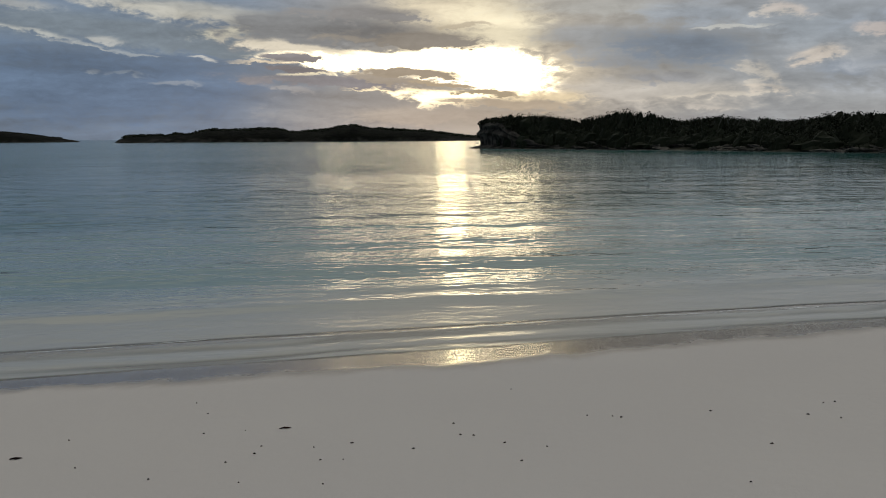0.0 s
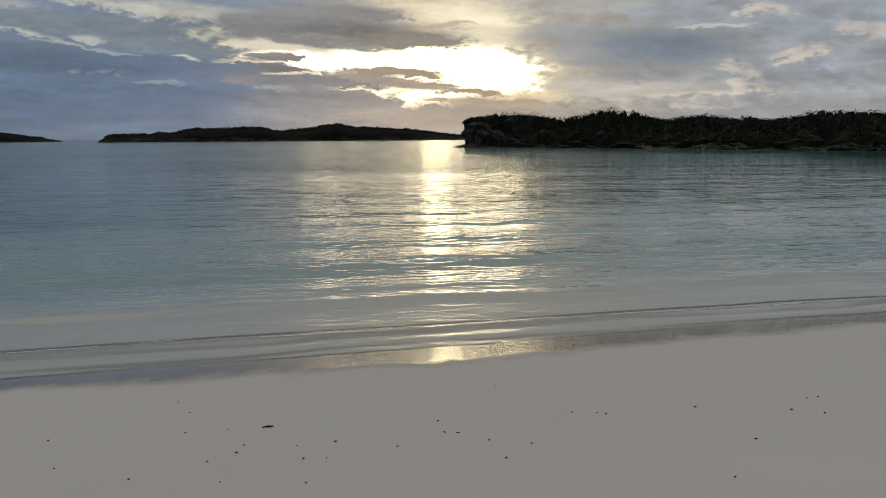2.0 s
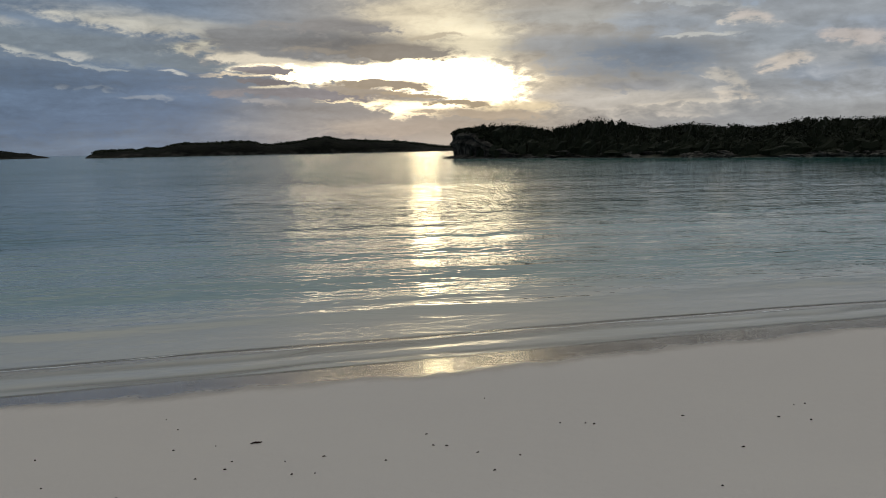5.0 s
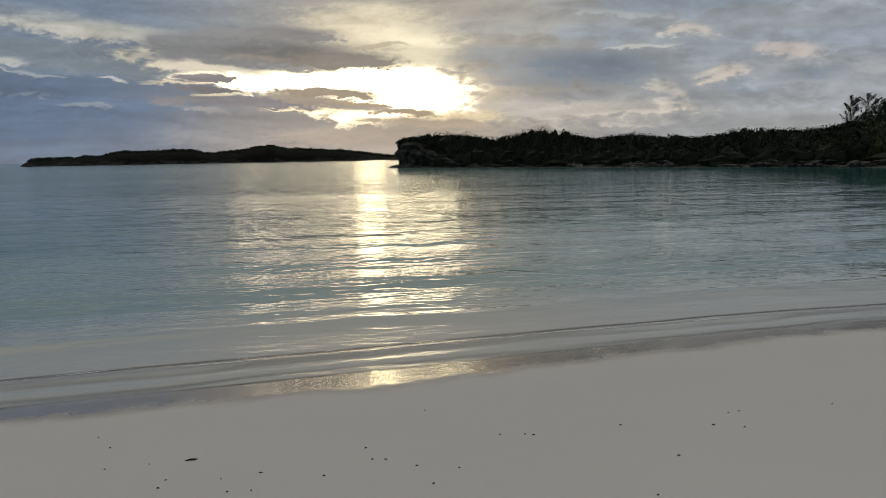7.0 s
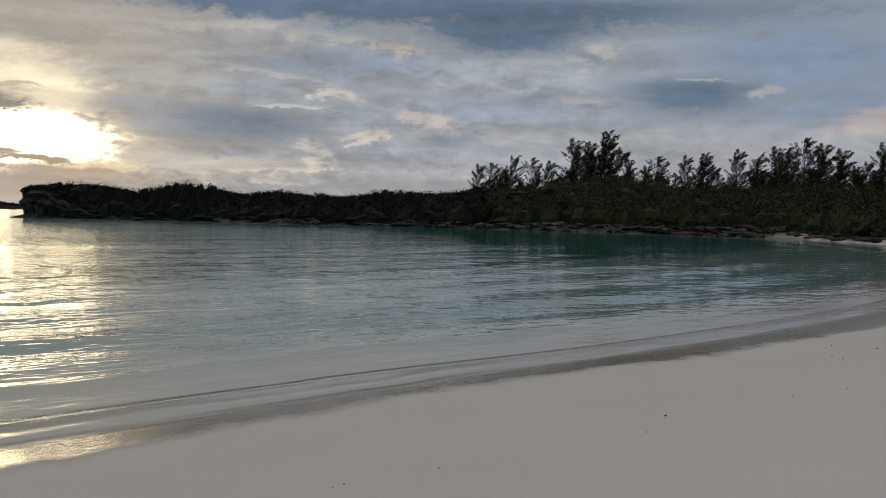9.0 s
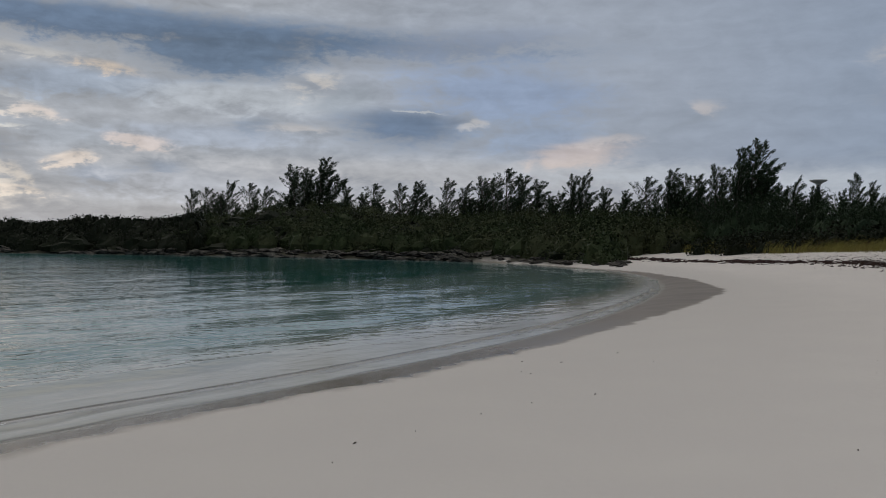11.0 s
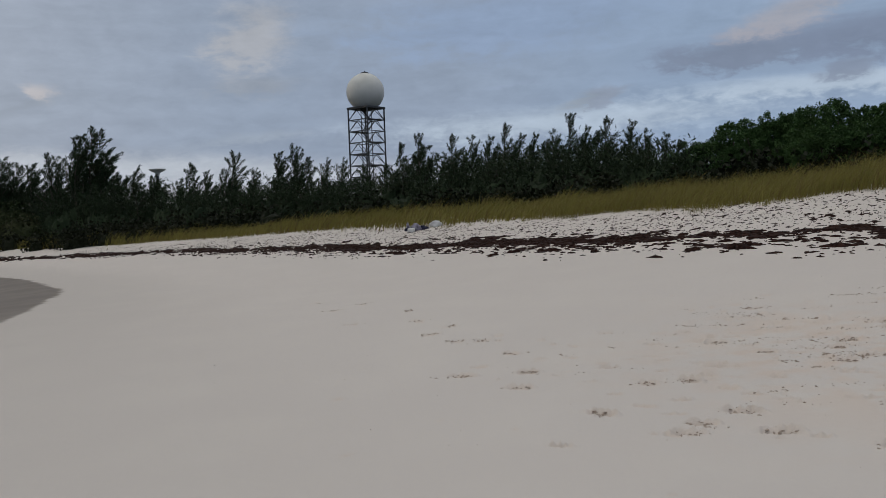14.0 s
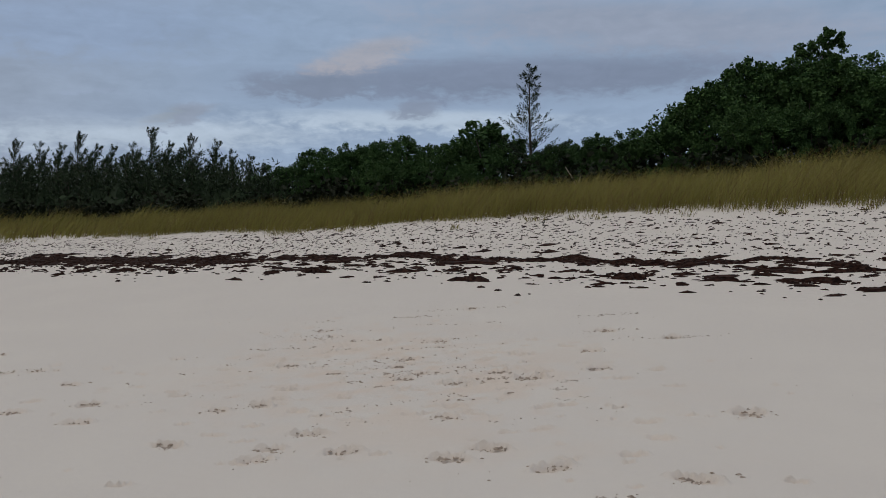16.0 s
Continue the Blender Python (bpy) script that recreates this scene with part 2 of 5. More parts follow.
patch(61.0, 7.58, 2.19, 0.32, 0.31, (138, 145, 159), 0.7225, 0.34, 0.45)
patch(62.0, 8.47, 0.80, 0.53, 0.06, (183, 175, 175), 0.612, 0.34, 0.45)
patch(74.3, 5.59, 3.62, 0.41, 0.10, (144, 153, 169), 0.68, 0.34, 0.45)
patch(96.0, 7.41, 2.06, 0.49, 0.23, (133, 141, 154), 0.765, 0.34, 0.45)
patch(104.7, 9.42, 3.79, 0.95, 0.03, (113, 123, 144), 0.9775, 0.2, 0.45)
patch(107.9, 11.47, 3.65, 0.83, 0.20, (152, 149, 157), 0.7225, 0.34, 0.45)
patch(111.4, 7.95, 1.65, 0.61, 0.14, (118, 127, 147), 0.8075, 0.2, 0.45)
patch(97.1, 7.71, 1.44, 0.59, 0.29, (128, 137, 156), 0.8075, 0.2, 0.45)
patch(91.7, 8.59, 1.45, 0.17, 0.05, (135, 147, 170), 0.595, 0.34, 0.45)
patch(103.2, 5.49, 2.69, 0.18, 0.01, (144, 159, 182), 0.7225, 0.34, 0.45)
# grain of the cloud, flat strata to one side and small lumps to the other
mottle = total([n.math("MULTIPLY", strata, 0.7), n.math("MULTIPLY", n.math("MULTIPLY", curl, lumps), 0.9), n.math("MULTIPLY", streak, 0.8), n.math("MULTIPLY", fleck, 0.2), n.math("MULTIPLY", lace, 0.35)])
grain = n.math("MULTIPLY_ADD", mottle, n.math("ADD", n.step(az, 28, 65, 0.68, 0.26), n.step(az, 2, -10, 0.0, 0.45)), 1.0)
sky = n.mix(1.0, sky, n.xyz(grain, grain, grain), "MULTIPLY")
# overhead and behind, out of view: invented cloud, paler sunward to light the water
aside = n.step(n.math("ABSOLUTE", n.math("SUBTRACT", az, 2.0)), 20, 60)
sky = n.mix(n.step(el, 13, 26), sky, n.mix(aside, srgb(196, 190, 184), srgb(132, 140, 154)))
sky = n.mix(n.step(el, 35, 65), sky, srgb(224, 220, 216))
back = n.add("ShaderNodeBackground")
n.put(back.inputs[0], sky)
veil_light = n.add("ShaderNodeBackground")
n.put(veil_light.inputs[0], clear.outputs[0])
veil_light.inputs[1].default_value = 0.05
both = n.add("ShaderNodeMixShader")
both.inputs[0].default_value = 0.97
n.put(both.inputs[1], veil_light.outputs[0]), n.put(both.inputs[2], back.outputs[0])
n.put(n.add("ShaderNodeOutputWorld").inputs[0], both.outputs[0])

sun = new("sun", bpy.data.lights.new("sun", "SUN"))
sun.data.energy, sun.data.angle, sun.data.color = 0.008, radians(2.0), (1.0, 0.80, 0.46)
sa, se = radians(SUN_AZ), radians(SUN_EL)
sun.matrix_world = look((0, 0, 60), (-math.sin(sa) * math.cos(se) * 50, -math.cos(sa) * math.cos(se) * 50, 60 - math.sin(se) * 50))


# ---- materials ----
def material(name, build):
    mat = bpy.data.materials.new(name)
    mat.use_nodes = True
    n = Nodes(mat.node_tree)
    shader = n.add("ShaderNodeBsdfPrincipled")
    out = n.add("ShaderNodeOutputMaterial")
    n.put(out.inputs[0], shader.outputs[0])
    build(n, lambda key, value: n.put(shader.inputs[key], value))
    return mat


def total_of(n, *pairs):
    out = None
    for value, gain in pairs:
        value = n.math("MULTIPLY", value, gain)
        out = value if out is None else n.math("ADD", out, value)
    return out


def _ground(n, put):
    p = n.place()
    z = n.split(p)[2]
    fine, mid, wide = n.noise(p, 180, 3), n.noise(p, 9, 5), n.noise(p, 0.7, 4)
    dry = n.mix(n.step(fine, 0.3, 0.7), (0.548, 0.502, 0.472), (0.70, 0.643, 0.608))
    dry = n.mix(n.math("MULTIPLY", n.step(wide, 0.4, 0.75), 0.3), dry, (0.70, 0.65, 0.60))
    dry = n.mix(n.math("MULTIPLY", n.attribute("trod"), 0.5), dry, (0.64, 0.49, 0.39))
    dry = n.mix(n.step(z, 0.12, -0.25, 0.0, 0.36), dry, (0.42, 0.39, 0.365))
    streaks = n.noise(n.scaled(p, 1.0, 0.45, 1.0), 1.3, 5, 0.6, 0.6)
    wet = n.step(n.math("ADD", n.attribute("damp"), n.math("MULTIPLY", n.math("SUBTRACT", streaks, 0.5), 1.1)), n.step(n.split(p)[0], 4, 12, 0.34, 0.14), n.step(n.split(p)[0], 4, 12, -0.30, -0.14))
    swash = n.step(n.math("ADD", n.split(p)[0], n.math("MULTIPLY", wide, 6.0)), 26, 6)
    sand = n.mix(wet, dry, n.mix(n.step(wide, 0.35, 0.65), (0.165, 0.132, 0.102), (0.21, 0.172, 0.138)))
    sand = n.mix(n.step(z, SEA + 0.03, SEA - 0.05), sand, (0.50, 0.48, 0.42))
    soil = n.mix(n.step(n.noise(p, 0.6, 5), 0.35, 0.65), (0.018, 0.019, 0.012), (0.052, 0.048, 0.034))
    put("Base Color", n.mix(n.attribute("land"), sand, soil))
    put("Roughness", n.mix(wet, (0.9, 0.9, 0.9), n.mix(swash, (0.45, 0.45, 0.45), (0.08, 0.08, 0.08))))
    put("Specular IOR Level", n.math("MULTIPLY_ADD", swash, 0.4, 0.15))
    h = n.math("MULTIPLY", n.math("ADD", n.math("MULTIPLY", fine, 0.1), mid), n.math("SUBTRACT", 1.0, n.math("MULTIPLY", wet, 0.97)))
    film = n.noise(n.scaled(p, 1.2, 5.5, 1.0), 2.2, 4, 0.6, 0.8)
    h = n.math("ADD", h, n.math("MULTIPLY", n.math("MULTIPLY", film, n.math("MULTIPLY", wet, swash)), 0.35))
    put("Normal", n.bump(h, 0.012, 0.6))


def _water(n, put):
    p = n.place()
    depth = n.attribute("depth")
    body = n.mix(n.step(depth, 0.03, 0.36), (0.41, 0.40, 0.365), (0.178, 0.268, 0.265))
    body = n.mix(n.step(depth, 0.8, 2.3), body, (0.004, 0.092, 0.084))
    put("Base Color", body)
    put("Alpha", n.step(depth, 0.0, 0.014, 0.0, 1.0))
    put("IOR", 1.33)
    # long-crested ripples off the open beach, shorter ones in the lee of the bay
    turned = n.add("ShaderNodeVectorRotate", rotation_type="Z_AXIS")
    n.put(turned.inputs["Vector"], p), n.put(turned.inputs["Angle"], radians(-10))
    q = turned.outputs[0]
    crest = n.noise(n.scaled(q, 0.34, 1.0, 1.0), 2.2, 2.5, 0.55, 0.35)
    short = n.noise(n.scaled(p, 0.6, 1.0, 1.0), 4.2, 2, 0.5, 0.3)
    mid = n.noise(n.scaled(q, 0.6, 1.0, 1.0), 1.1, 2, 0.5, 0.4)
    long_ = n.noise(n.scaled(q, 0.2, 0.6, 1.0), 0.45, 3, 0.5, 0.3)
    calm = n.step(depth, 0.02, 0.45, 0.75, 1.0)
    gusts = n.step(n.noise(n.scaled(p, 0.03, 0.12, 1.0), 1.0, 3), 0.3, 0.7, 0.55, 1.35)
    h = total_of(n, (crest, 0.034), (short, 0.013), (mid, 0.032), (long_, 0.07))
    lee = n.step(n.split(p)[0], 8, 34, 1.3, 0.55)
    px, py, _ = n.split(p)
    exposed = n.step(n.math("DIVIDE", px, n.math("MAXIMUM", py, 1.0)), 0.56, 0.38)
    wind = n.math("ADD", exposed, 1.0)
    put("Roughness", n.math("MULTIPLY_ADD", exposed, n.step(py, 25, 110, 0.0, 0.05), n.step(depth, 0.14, 0.02, 0.06, 0.17)))
    wind = n.math("MULTIPLY", n.step(py, 20, 90, 1.0, wind), lee)
    put("Normal", n.bump(n.math("MULTIPLY", n.math("MULTIPLY", h, calm), n.math("MULTIPLY", gusts, wind)), 1.0, 1.0))


def leafy(dark, pale, patchy=None, scale=0.5, rough=0.65, dry=None, vary=0.75):
    def build(n, put):
        info = n.add("ShaderNodeObjectInfo").outputs["Random"]
        island = n.add("ShaderNodeNewGeometry").outputs["Random Per Island"]
        c = n.mix(n.math("ADD", n.math("MULTIPLY_ADD", island, vary, (0.75 - vary) * 0.5), n.math("MULTIPLY", info, 0.25)), dark, pale)
        patch = n.step(n.noise(n.place(), scale, 4), 0.35, 0.7)
        c = n.mix(n.math("MULTIPLY", patch, 0.55), c, patchy or tuple(v * 0.6 for v in pale))
        if dry:
            c = n.mix(n.step(island, 0.80, 0.86), c, dry)
        put("Base Color", c)
        put("Roughness", rough), put("Specular IOR Level", 0.12)
    return build


def mottled(a, b, scale, rough=0.85, bump=0.02, metal=0.0):
    def build(n, put):
        p = n.place()
        coarse, fine = n.noise(p, scale, 5), n.noise(p, scale * 9, 4)
        c = n.mix(n.step(coarse, 0.35, 0.68), a, b)
        put("Base Color", n.mix(n.math("MULTIPLY", n.step(fine, 0.4, 0.8), 0.4), c, tuple(v * 0.55 for v in a)))
        put("Roughness", rough), put("Metallic", metal), put("Specular IOR Level", 0.5 if rough < 0.7 else 0.15)
        put("Normal", n.bump(n.math("ADD", coarse, n.math("MULTIPLY", fine, 0.3)), bump))
    return build


GROUND = material("coral_sand_and_soil", _ground)
WATER = material("sea_water", _water)
NEEDLES = material("casuarina_needles", leafy((0.012, 0.022, 0.011), (0.036, 0.056, 0.026)))
# leaf colours taken near black, carrying the backlit shade of the headland scrub
SHRUB = material("shaded_shrub_leaves", leafy((0.006, 0.009, 0.004), (0.013, 0.018, 0.007), (0.016, 0.018, 0.009), scale=0.13, vary=0.3))
MOUND = material("bush_leaves", leafy((0.016, 0.026, 0.009), (0.044, 0.060, 0.022), (0.062, 0.060, 0.030), scale=0.20, vary=0.35))
BROAD = material("broad_leaves", leafy((0.020, 0.050, 0.016), (0.070, 0.130, 0.040)))
# brown crumbs also stand in for thin shadow lines round the prints
CRUMB = material("darkened_sand_crumbs", mottled((0.36, 0.29, 0.24), (0.52, 0.44, 0.38), 30.0, bump=0.004))
GRASS = material("sea_oats_blades", leafy((0.13, 0.122, 0.027), (0.33, 0.288, 0.08), scale=0.25, rough=0.7, dry=(0.12, 0.075, 0.035)))
BARK = material("grey_bark", mottled((0.045, 0.038, 0.032), (0.09, 0.077, 0.064), 3.0))
ROCK = material("weathered_limestone", mottled((0.025, 0.023, 0.020), (0.14, 0.128, 0.11), 1.4, bump=0.3))
CLIFF = material("pitted_cliff_limestone", mottled((0.014, 0.013, 0.011), (0.085, 0.078, 0.067), 0.9, bump=0.6))
WRACK = material("dried_brown_seaweed", mottled((0.013, 0.006, 0.005), (0.050, 0.021, 0.015), 14.0, bump=0.01))
FOAM = material("sea_foam", mottled((0.75, 0.75, 0.74), (0.85, 0.85, 0.84), 30.0, rough=0.6, bump=0.004))
def _radome(n, put):
    p = n.place()
    put("Base Color", n.mix(n.step(n.noise(p, 0.35, 3), 0.35, 0.65), (0.68, 0.675, 0.64), (0.76, 0.75, 0.72)))
    put("Roughness", 0.5), put("Specular IOR Level", 0.3)


RADOME = material("white_radome_panels", _radome)
STEEL = material("dull_galvanised_steel", mottled((0.035, 0.038, 0.042), (0.07, 0.074, 0.08), 2.5, rough=0.6, bump=0.002, metal=0.3))


# ---- mesh helpers ----
def sheet(name, verts, faces, mat, smooth=True):
    """A mesh object from arrays whose faces all have the same number of corners."""
    verts, faces = np.asarray(verts, np.float32), np.asarray(faces, np.int32)
    me = bpy.data.meshes.new(name)
    k = faces.shape[1]
    me.vertices.add(len(verts)), me.loops.add(faces.size), me.polygons.add(len(faces))
    me.vertices.foreach_set("co", verts.ravel())
    me.loops.foreach_set("vertex_index", faces.ravel())
    me.polygons.foreach_set("loop_start", np.arange(0, faces.size, k, dtype=np.int32))
    me.polygons.foreach_set("use_smooth", np.full(len(faces), smooth))
    me.update(calc_edges=True)
    me.materials.append(mat)
    return new(name, me)


def mark(ob, name, values):
    at = ob.data.attributes.new(name, "FLOAT", "POINT")
    at.data.foreach_set("value", np.asarray(values, np.float32))


def part(name, bm, mat, parent=None, label="", smooth=False):
    """Links a bmesh as one mesh object under a thing or a part."""
    me = bpy.data.meshes.new(name)
    bm.to_mesh(me), bm.free()
    me.materials.append(mat)
    for poly in me.polygons:
        poly.use_smooth = smooth
    ob = new(name, me)
    ob.parent = parent
    if label:
        tagged(ob, label)
    return ob


def polar(az0, az1, step, rings, fine=None):
    """Vertices and quads of a fan round the camera; azimuths in degrees, clockwise from +y."""
    angles = np.arange(az0, az1, step)
    if fine:
        angles = np.concatenate([angles[angles < fine[0] - 0.1], np.arange(*fine), angles[angles > fine[1] + 0.1]])
    angles = np.radians(np.concatenate([angles, np.arange(az1, az0 + 360, 4.0)]))
    a, r = np.meshgrid(angles, rings)
    x, y = (np.sin(a) * r).ravel(), (np.cos(a) * r).ravel()
    i, j = np.meshgrid(np.arange(len(rings) - 1), np.arange(len(angles)), indexing="ij")
    k, m = len(angles), (j + 1) % len(angles)
    quads = np.stack([i * k + j, (i + 1) * k + j, (i + 1) * k + m, i * k + m], -1).reshape(-1, 4)
    return x, y, quads


def spread(lo, hi, ratio):
    return lo * ratio ** np.arange(math.ceil(math.log(hi / lo) / math.log(ratio)))


def wave_noise(x, y, scale, seed, octaves=3):
    """Cheap smooth noise in about -1 to 1, from turned sine products."""
    g = np.random.default_rng(seed)
    out, gain, norm = np.zeros_like(x), 1.0, 0.0
    for _ in range(octaves):
        for _ in range(4):
            t, p, q = g.uniform(0, 6.283, 3)
            f = scale * g.uniform(0.7, 1.4)
            out = out + gain * np.sin((x * np.cos(t) + y * np.sin(t)) * f + p) * np.cos((x * np.sin(t) - y * np.cos(t)) * f * 0.8 + q)
        norm += gain * 4 * 0.5
        scale, gain = scale * 2.1, gain * 0.55
    return out / norm


# ---- the lie of the land ----
COAST = [(-200, -62), (-60, -14), (-20, 3), (-8.5, 6.9), (-4.2, 8.3), (0, 9.35), (4.5, 10.5), (9.5, 11.4), (16.7, 13.3), (24, 16), (32, 19.6), (40, 24),
         (46.5, 28.5), (53.5, 35), (58, 41.5), (62, 48.5), (64.8, 56), (65.5, 62.5), (64, 68.5), (62, 75.5), (59.8, 83.5), (56.5, 91), (53, 98.5),
         (48.7, 105.5), (43.5, 112.5), (38.5, 121), (33, 130.5), (26, 140.5), (17.5, 150), (7.9, 163), (9.5, 172), (40, 190), (120, 210), (420, 225)]


def smooth_line(points, per=8):
    p = [Vector(q).to_3d() for q in points]
    p = [2 * p[0] - p[1], *p, 2 * p[-1] - p[-2]]
    out = []
    for a, b, c, d in zip(p, p[1:], p[2:], p[3:]):
        for k in range(per):
            t = k / per
            out.append(0.5 * (2 * b + (c - a) * t + (2 * a - 5 * b + 4 * c - d) * t**2 + (3 * b - a - 3 * c + d) * t**3))
    return np.array([(v.x, v.y) for v in out] + [tuple(points[-1])])


SHORE = smooth_line(COAST)
RING = np.concatenate([SHORE, [(4800, 240), (4800, -4800), (-4800, -4800), (-4800, -1400)]])


def inland(x, y):
    """Metres from the shoreline, positive on the land side."""
    out = np.empty(len(x))
    for lo in range(0, len(x), 40000):
        px, py = x[lo:lo + 40000, None], y[lo:lo + 40000, None]
        a, b = SHORE[:-1], SHORE[1:]
        d = b - a
        t = np.clip(((px - a[:, 0]) * d[:, 0] + (py - a[:, 1]) * d[:, 1]) / (d**2).sum(1), 0, 1)
        dist = np.sqrt(((px - a[:, 0] - t * d[:, 0]) ** 2 + (py - a[:, 1] - t * d[:, 1]) ** 2).min(1))
        p, q = RING, np.roll(RING, -1, 0)
        over = (p[:, 1] > py) != (q[:, 1] > py)
        cross = p[:, 0] + (py - p[:, 1]) / np.where(q[:, 1] == p[:, 1], 1e-9, q[:, 1] - p[:, 1]) * (q[:, 0] - p[:, 0])
        inside = ((px < cross) & over).sum(1) % 2 == 1
        out[lo:lo + 40000] = np.where(inside, dist, -dist)
    return out


def ease(v, lo, hi):
    t = np.clip((v - lo) / (hi - lo), 0, 1)
    return t * t * (3 - 2 * t)


def across(x, y):
    """Metres inland from the foot of the beach, square to the dune, which bends seawards far along; and metres along the dune."""
    s, u = 0.52 * x - 0.854 * y, 0.854 * x + 0.52 * y
    return s + np.interp(u, [25, 40, 55, 70, 85, 100, 140], [0, 2, 6, 12, 19, 26, 45]), u


def height(x, y, d=None):
    """Height of the ground, and how far it is soil rather than sand."""
    x, y = np.asarray(x, float), np.asarray(y, float)
    d = inland(x, y) if d is None else d
    s, u = across(x, y)
    top = np.interp(u, [5, 11, 20, 26, 32, 36, 42, 51, 57, 64, 72, 85], [0.76, 0.73, 0.67, 0.545, 0.455, 0.41, 0.355, 0.315, 0.25, 0.09, -0.02, -0.08])
    q = np.clip(d, 0, None) / (np.clip(d, 0, None) + np.clip(12.3 - s, 0, None) + 1e-6)
    face = SEA + np.interp(q, [0, 0.02, 0.042, 0.105, 0.24, 0.44, 0.7, 1], [0, -0.014, -0.008, 0.122, 0.235, 0.37, 0.61, 1]) * (top - SEA)
    dune = np.interp(s, [12.3, 16, 18.5, 21, 27, 33, 60, 120], [0, 0.43, 0.88, 1.4, 2.1, 2.0, 3.0, 6.0])
    beach = face + dune * np.interp(u, [5, 16, 24, 40, 60, 90], [1.1, 1.0, 0.85, 0.8, 0.7, 0.55]) * ease(d, 2, 9)
    # bed lowered in the bay; the deeper colour stands in for tree reflections
    off = -np.clip(d, None, 0) * (1 + 2 * ease(y - 0.45 * x, 18, 27)) * (1 + 0.9 * ease(x, 16, 40))
    sea_bed = SEA - np.interp(off, [0, 2.0, 5, 12, 60, 500], [0, 0.12, 0.5, 0.95, 3.2, 22])
    # the wooded far side of the bay: a low rock shelf, then rising ground
    far = ease(y - 0.45 * x, 13, 19) * np.where(y - 0.45 * x > 26, ease(d, 0.0, 0.5), ease(d, 0.5, 4))
    slope = SEA + np.interp(d, [0, 1.5, 6, 12, 20, 45, 90], [0, 0.5, 0.9, 1.8, 2.7, 3.4, 3.8])
    slope = slope + 2.3 * np.exp(-((x - 76) / 12) ** 2 - ((y - 102) / 13) ** 2) * ease(d, 4, 16)
    slope = slope + 0.8 * wave_noise(x, y, 0.08, 3, 2) * ease(d, 6, 25)
    slope = slope + ease(y, 138, 152) * ease(x, 26, 14) * ease(d, 2.5, 7) * 1.8
    land = np.where(d > 0, beach * (1 - far) + slope * far, sea_bed)
    land = np.clip(land, SEA - 22, None)
    soil = np.clip(ease(y - 0.45 * x, 26, 32) * ease(d, -3.5, -1.2) + ease(y - 0.45 * x, 12, 16) * ease(d, 2.0, 3.5) + ease(y - 0.45 * x, 16, 19) * ease(d, 0.7, 1.5) + ease(s, 27, 32) * ease(d, 5, 12), 0, 1)
    return land, soil


def unevenness(x, y):
    """Small swells of the dry sand, stronger on the upper beach."""
    s, _ = across(x, y)
    r = np.hypot(x, y)
    return (0.010 * wave_noise(x, y, 1.1, 11) * ease(s, -5, -3) * ease(r, 60, 30) + 0.035 * wave_noise(x, y, 2.2, 12) * ease(s, 15, 19) * ease(r, 90, 50))


def ground_at(x, y):
    return float(height(np.array([x]), np.array([y]))[0][0])


# ---- ground ----
# prints in the sand: places of single steps, and a trodden patch
STEPS_A = [(11.54, 1.62), (9.63, 0.46), (8.87, -0.04), (8.27, -1.55), (7.68, -1.69), (10.56, -0.05), (10.53, -0.41), (12.18, -1.03), (11.41, -1.98), (10.82, -1.85), (10.32, -2.21),
           (14.08, -1.96), (10.06, -2.8), (9.25, -1.63), (11.45, 0.97), (10.79, 1.07), (12.57, 1.12), (13.73, 1.48), (13.86, 1.82), (14.63, 2.18), (16.2, 2.51), (15.24, 1.93), (17.66, 2.79),
           (19.37, 3.85)]
STEPS_B = [(11.49, -1.37), (11.68, -2.2), (10.95, -2.07), (8.02, -3.56), (7.06, -2.3), (10.83, -5.01), (11.68, -4.69), (12.36, -2.87), (14.4, -4.17), (10.81, -3.94), (10.01, -3.53),
           (10.49, -2.69), (10.09, -2.81), (9.36, -0.54), (8.74, -0.62), (16.48, 3.55), (18.7, 4.28), (20.28, 4.92), (8.2, -1.2), (9.1, -0.2)]
rings = np.concatenate([[0.0, 0.6, 1.3, 1.9], spread(2.5, 6, 1.012), spread(6, 13, 1.0032), spread(13, 32, 1.010), spread(32, 320, 1.025), spread(320, 4900, 1.2), [4900]])
gx, gy, quads = polar(-34, 148, 0.45, rings, (78, 127, 0.10))
gd = inland(gx, gy)
gz, soil = height(gx, gy, gd)
gs, gu = across(gx, gy)
reach = np.hypot(gx, gy)
gz = gz + unevenness(gx, gy)
trod = np.exp(-((gx - 11.2) / 2.6) ** 2 - ((gy + 1.9) / 1.6) ** 2) * np.clip(0.4 + 1.2 * wave_noise(gx, gy, 2.2, 31) + 1.0 * wave_noise(gx, gy, 9.0, 32), 0, 1)


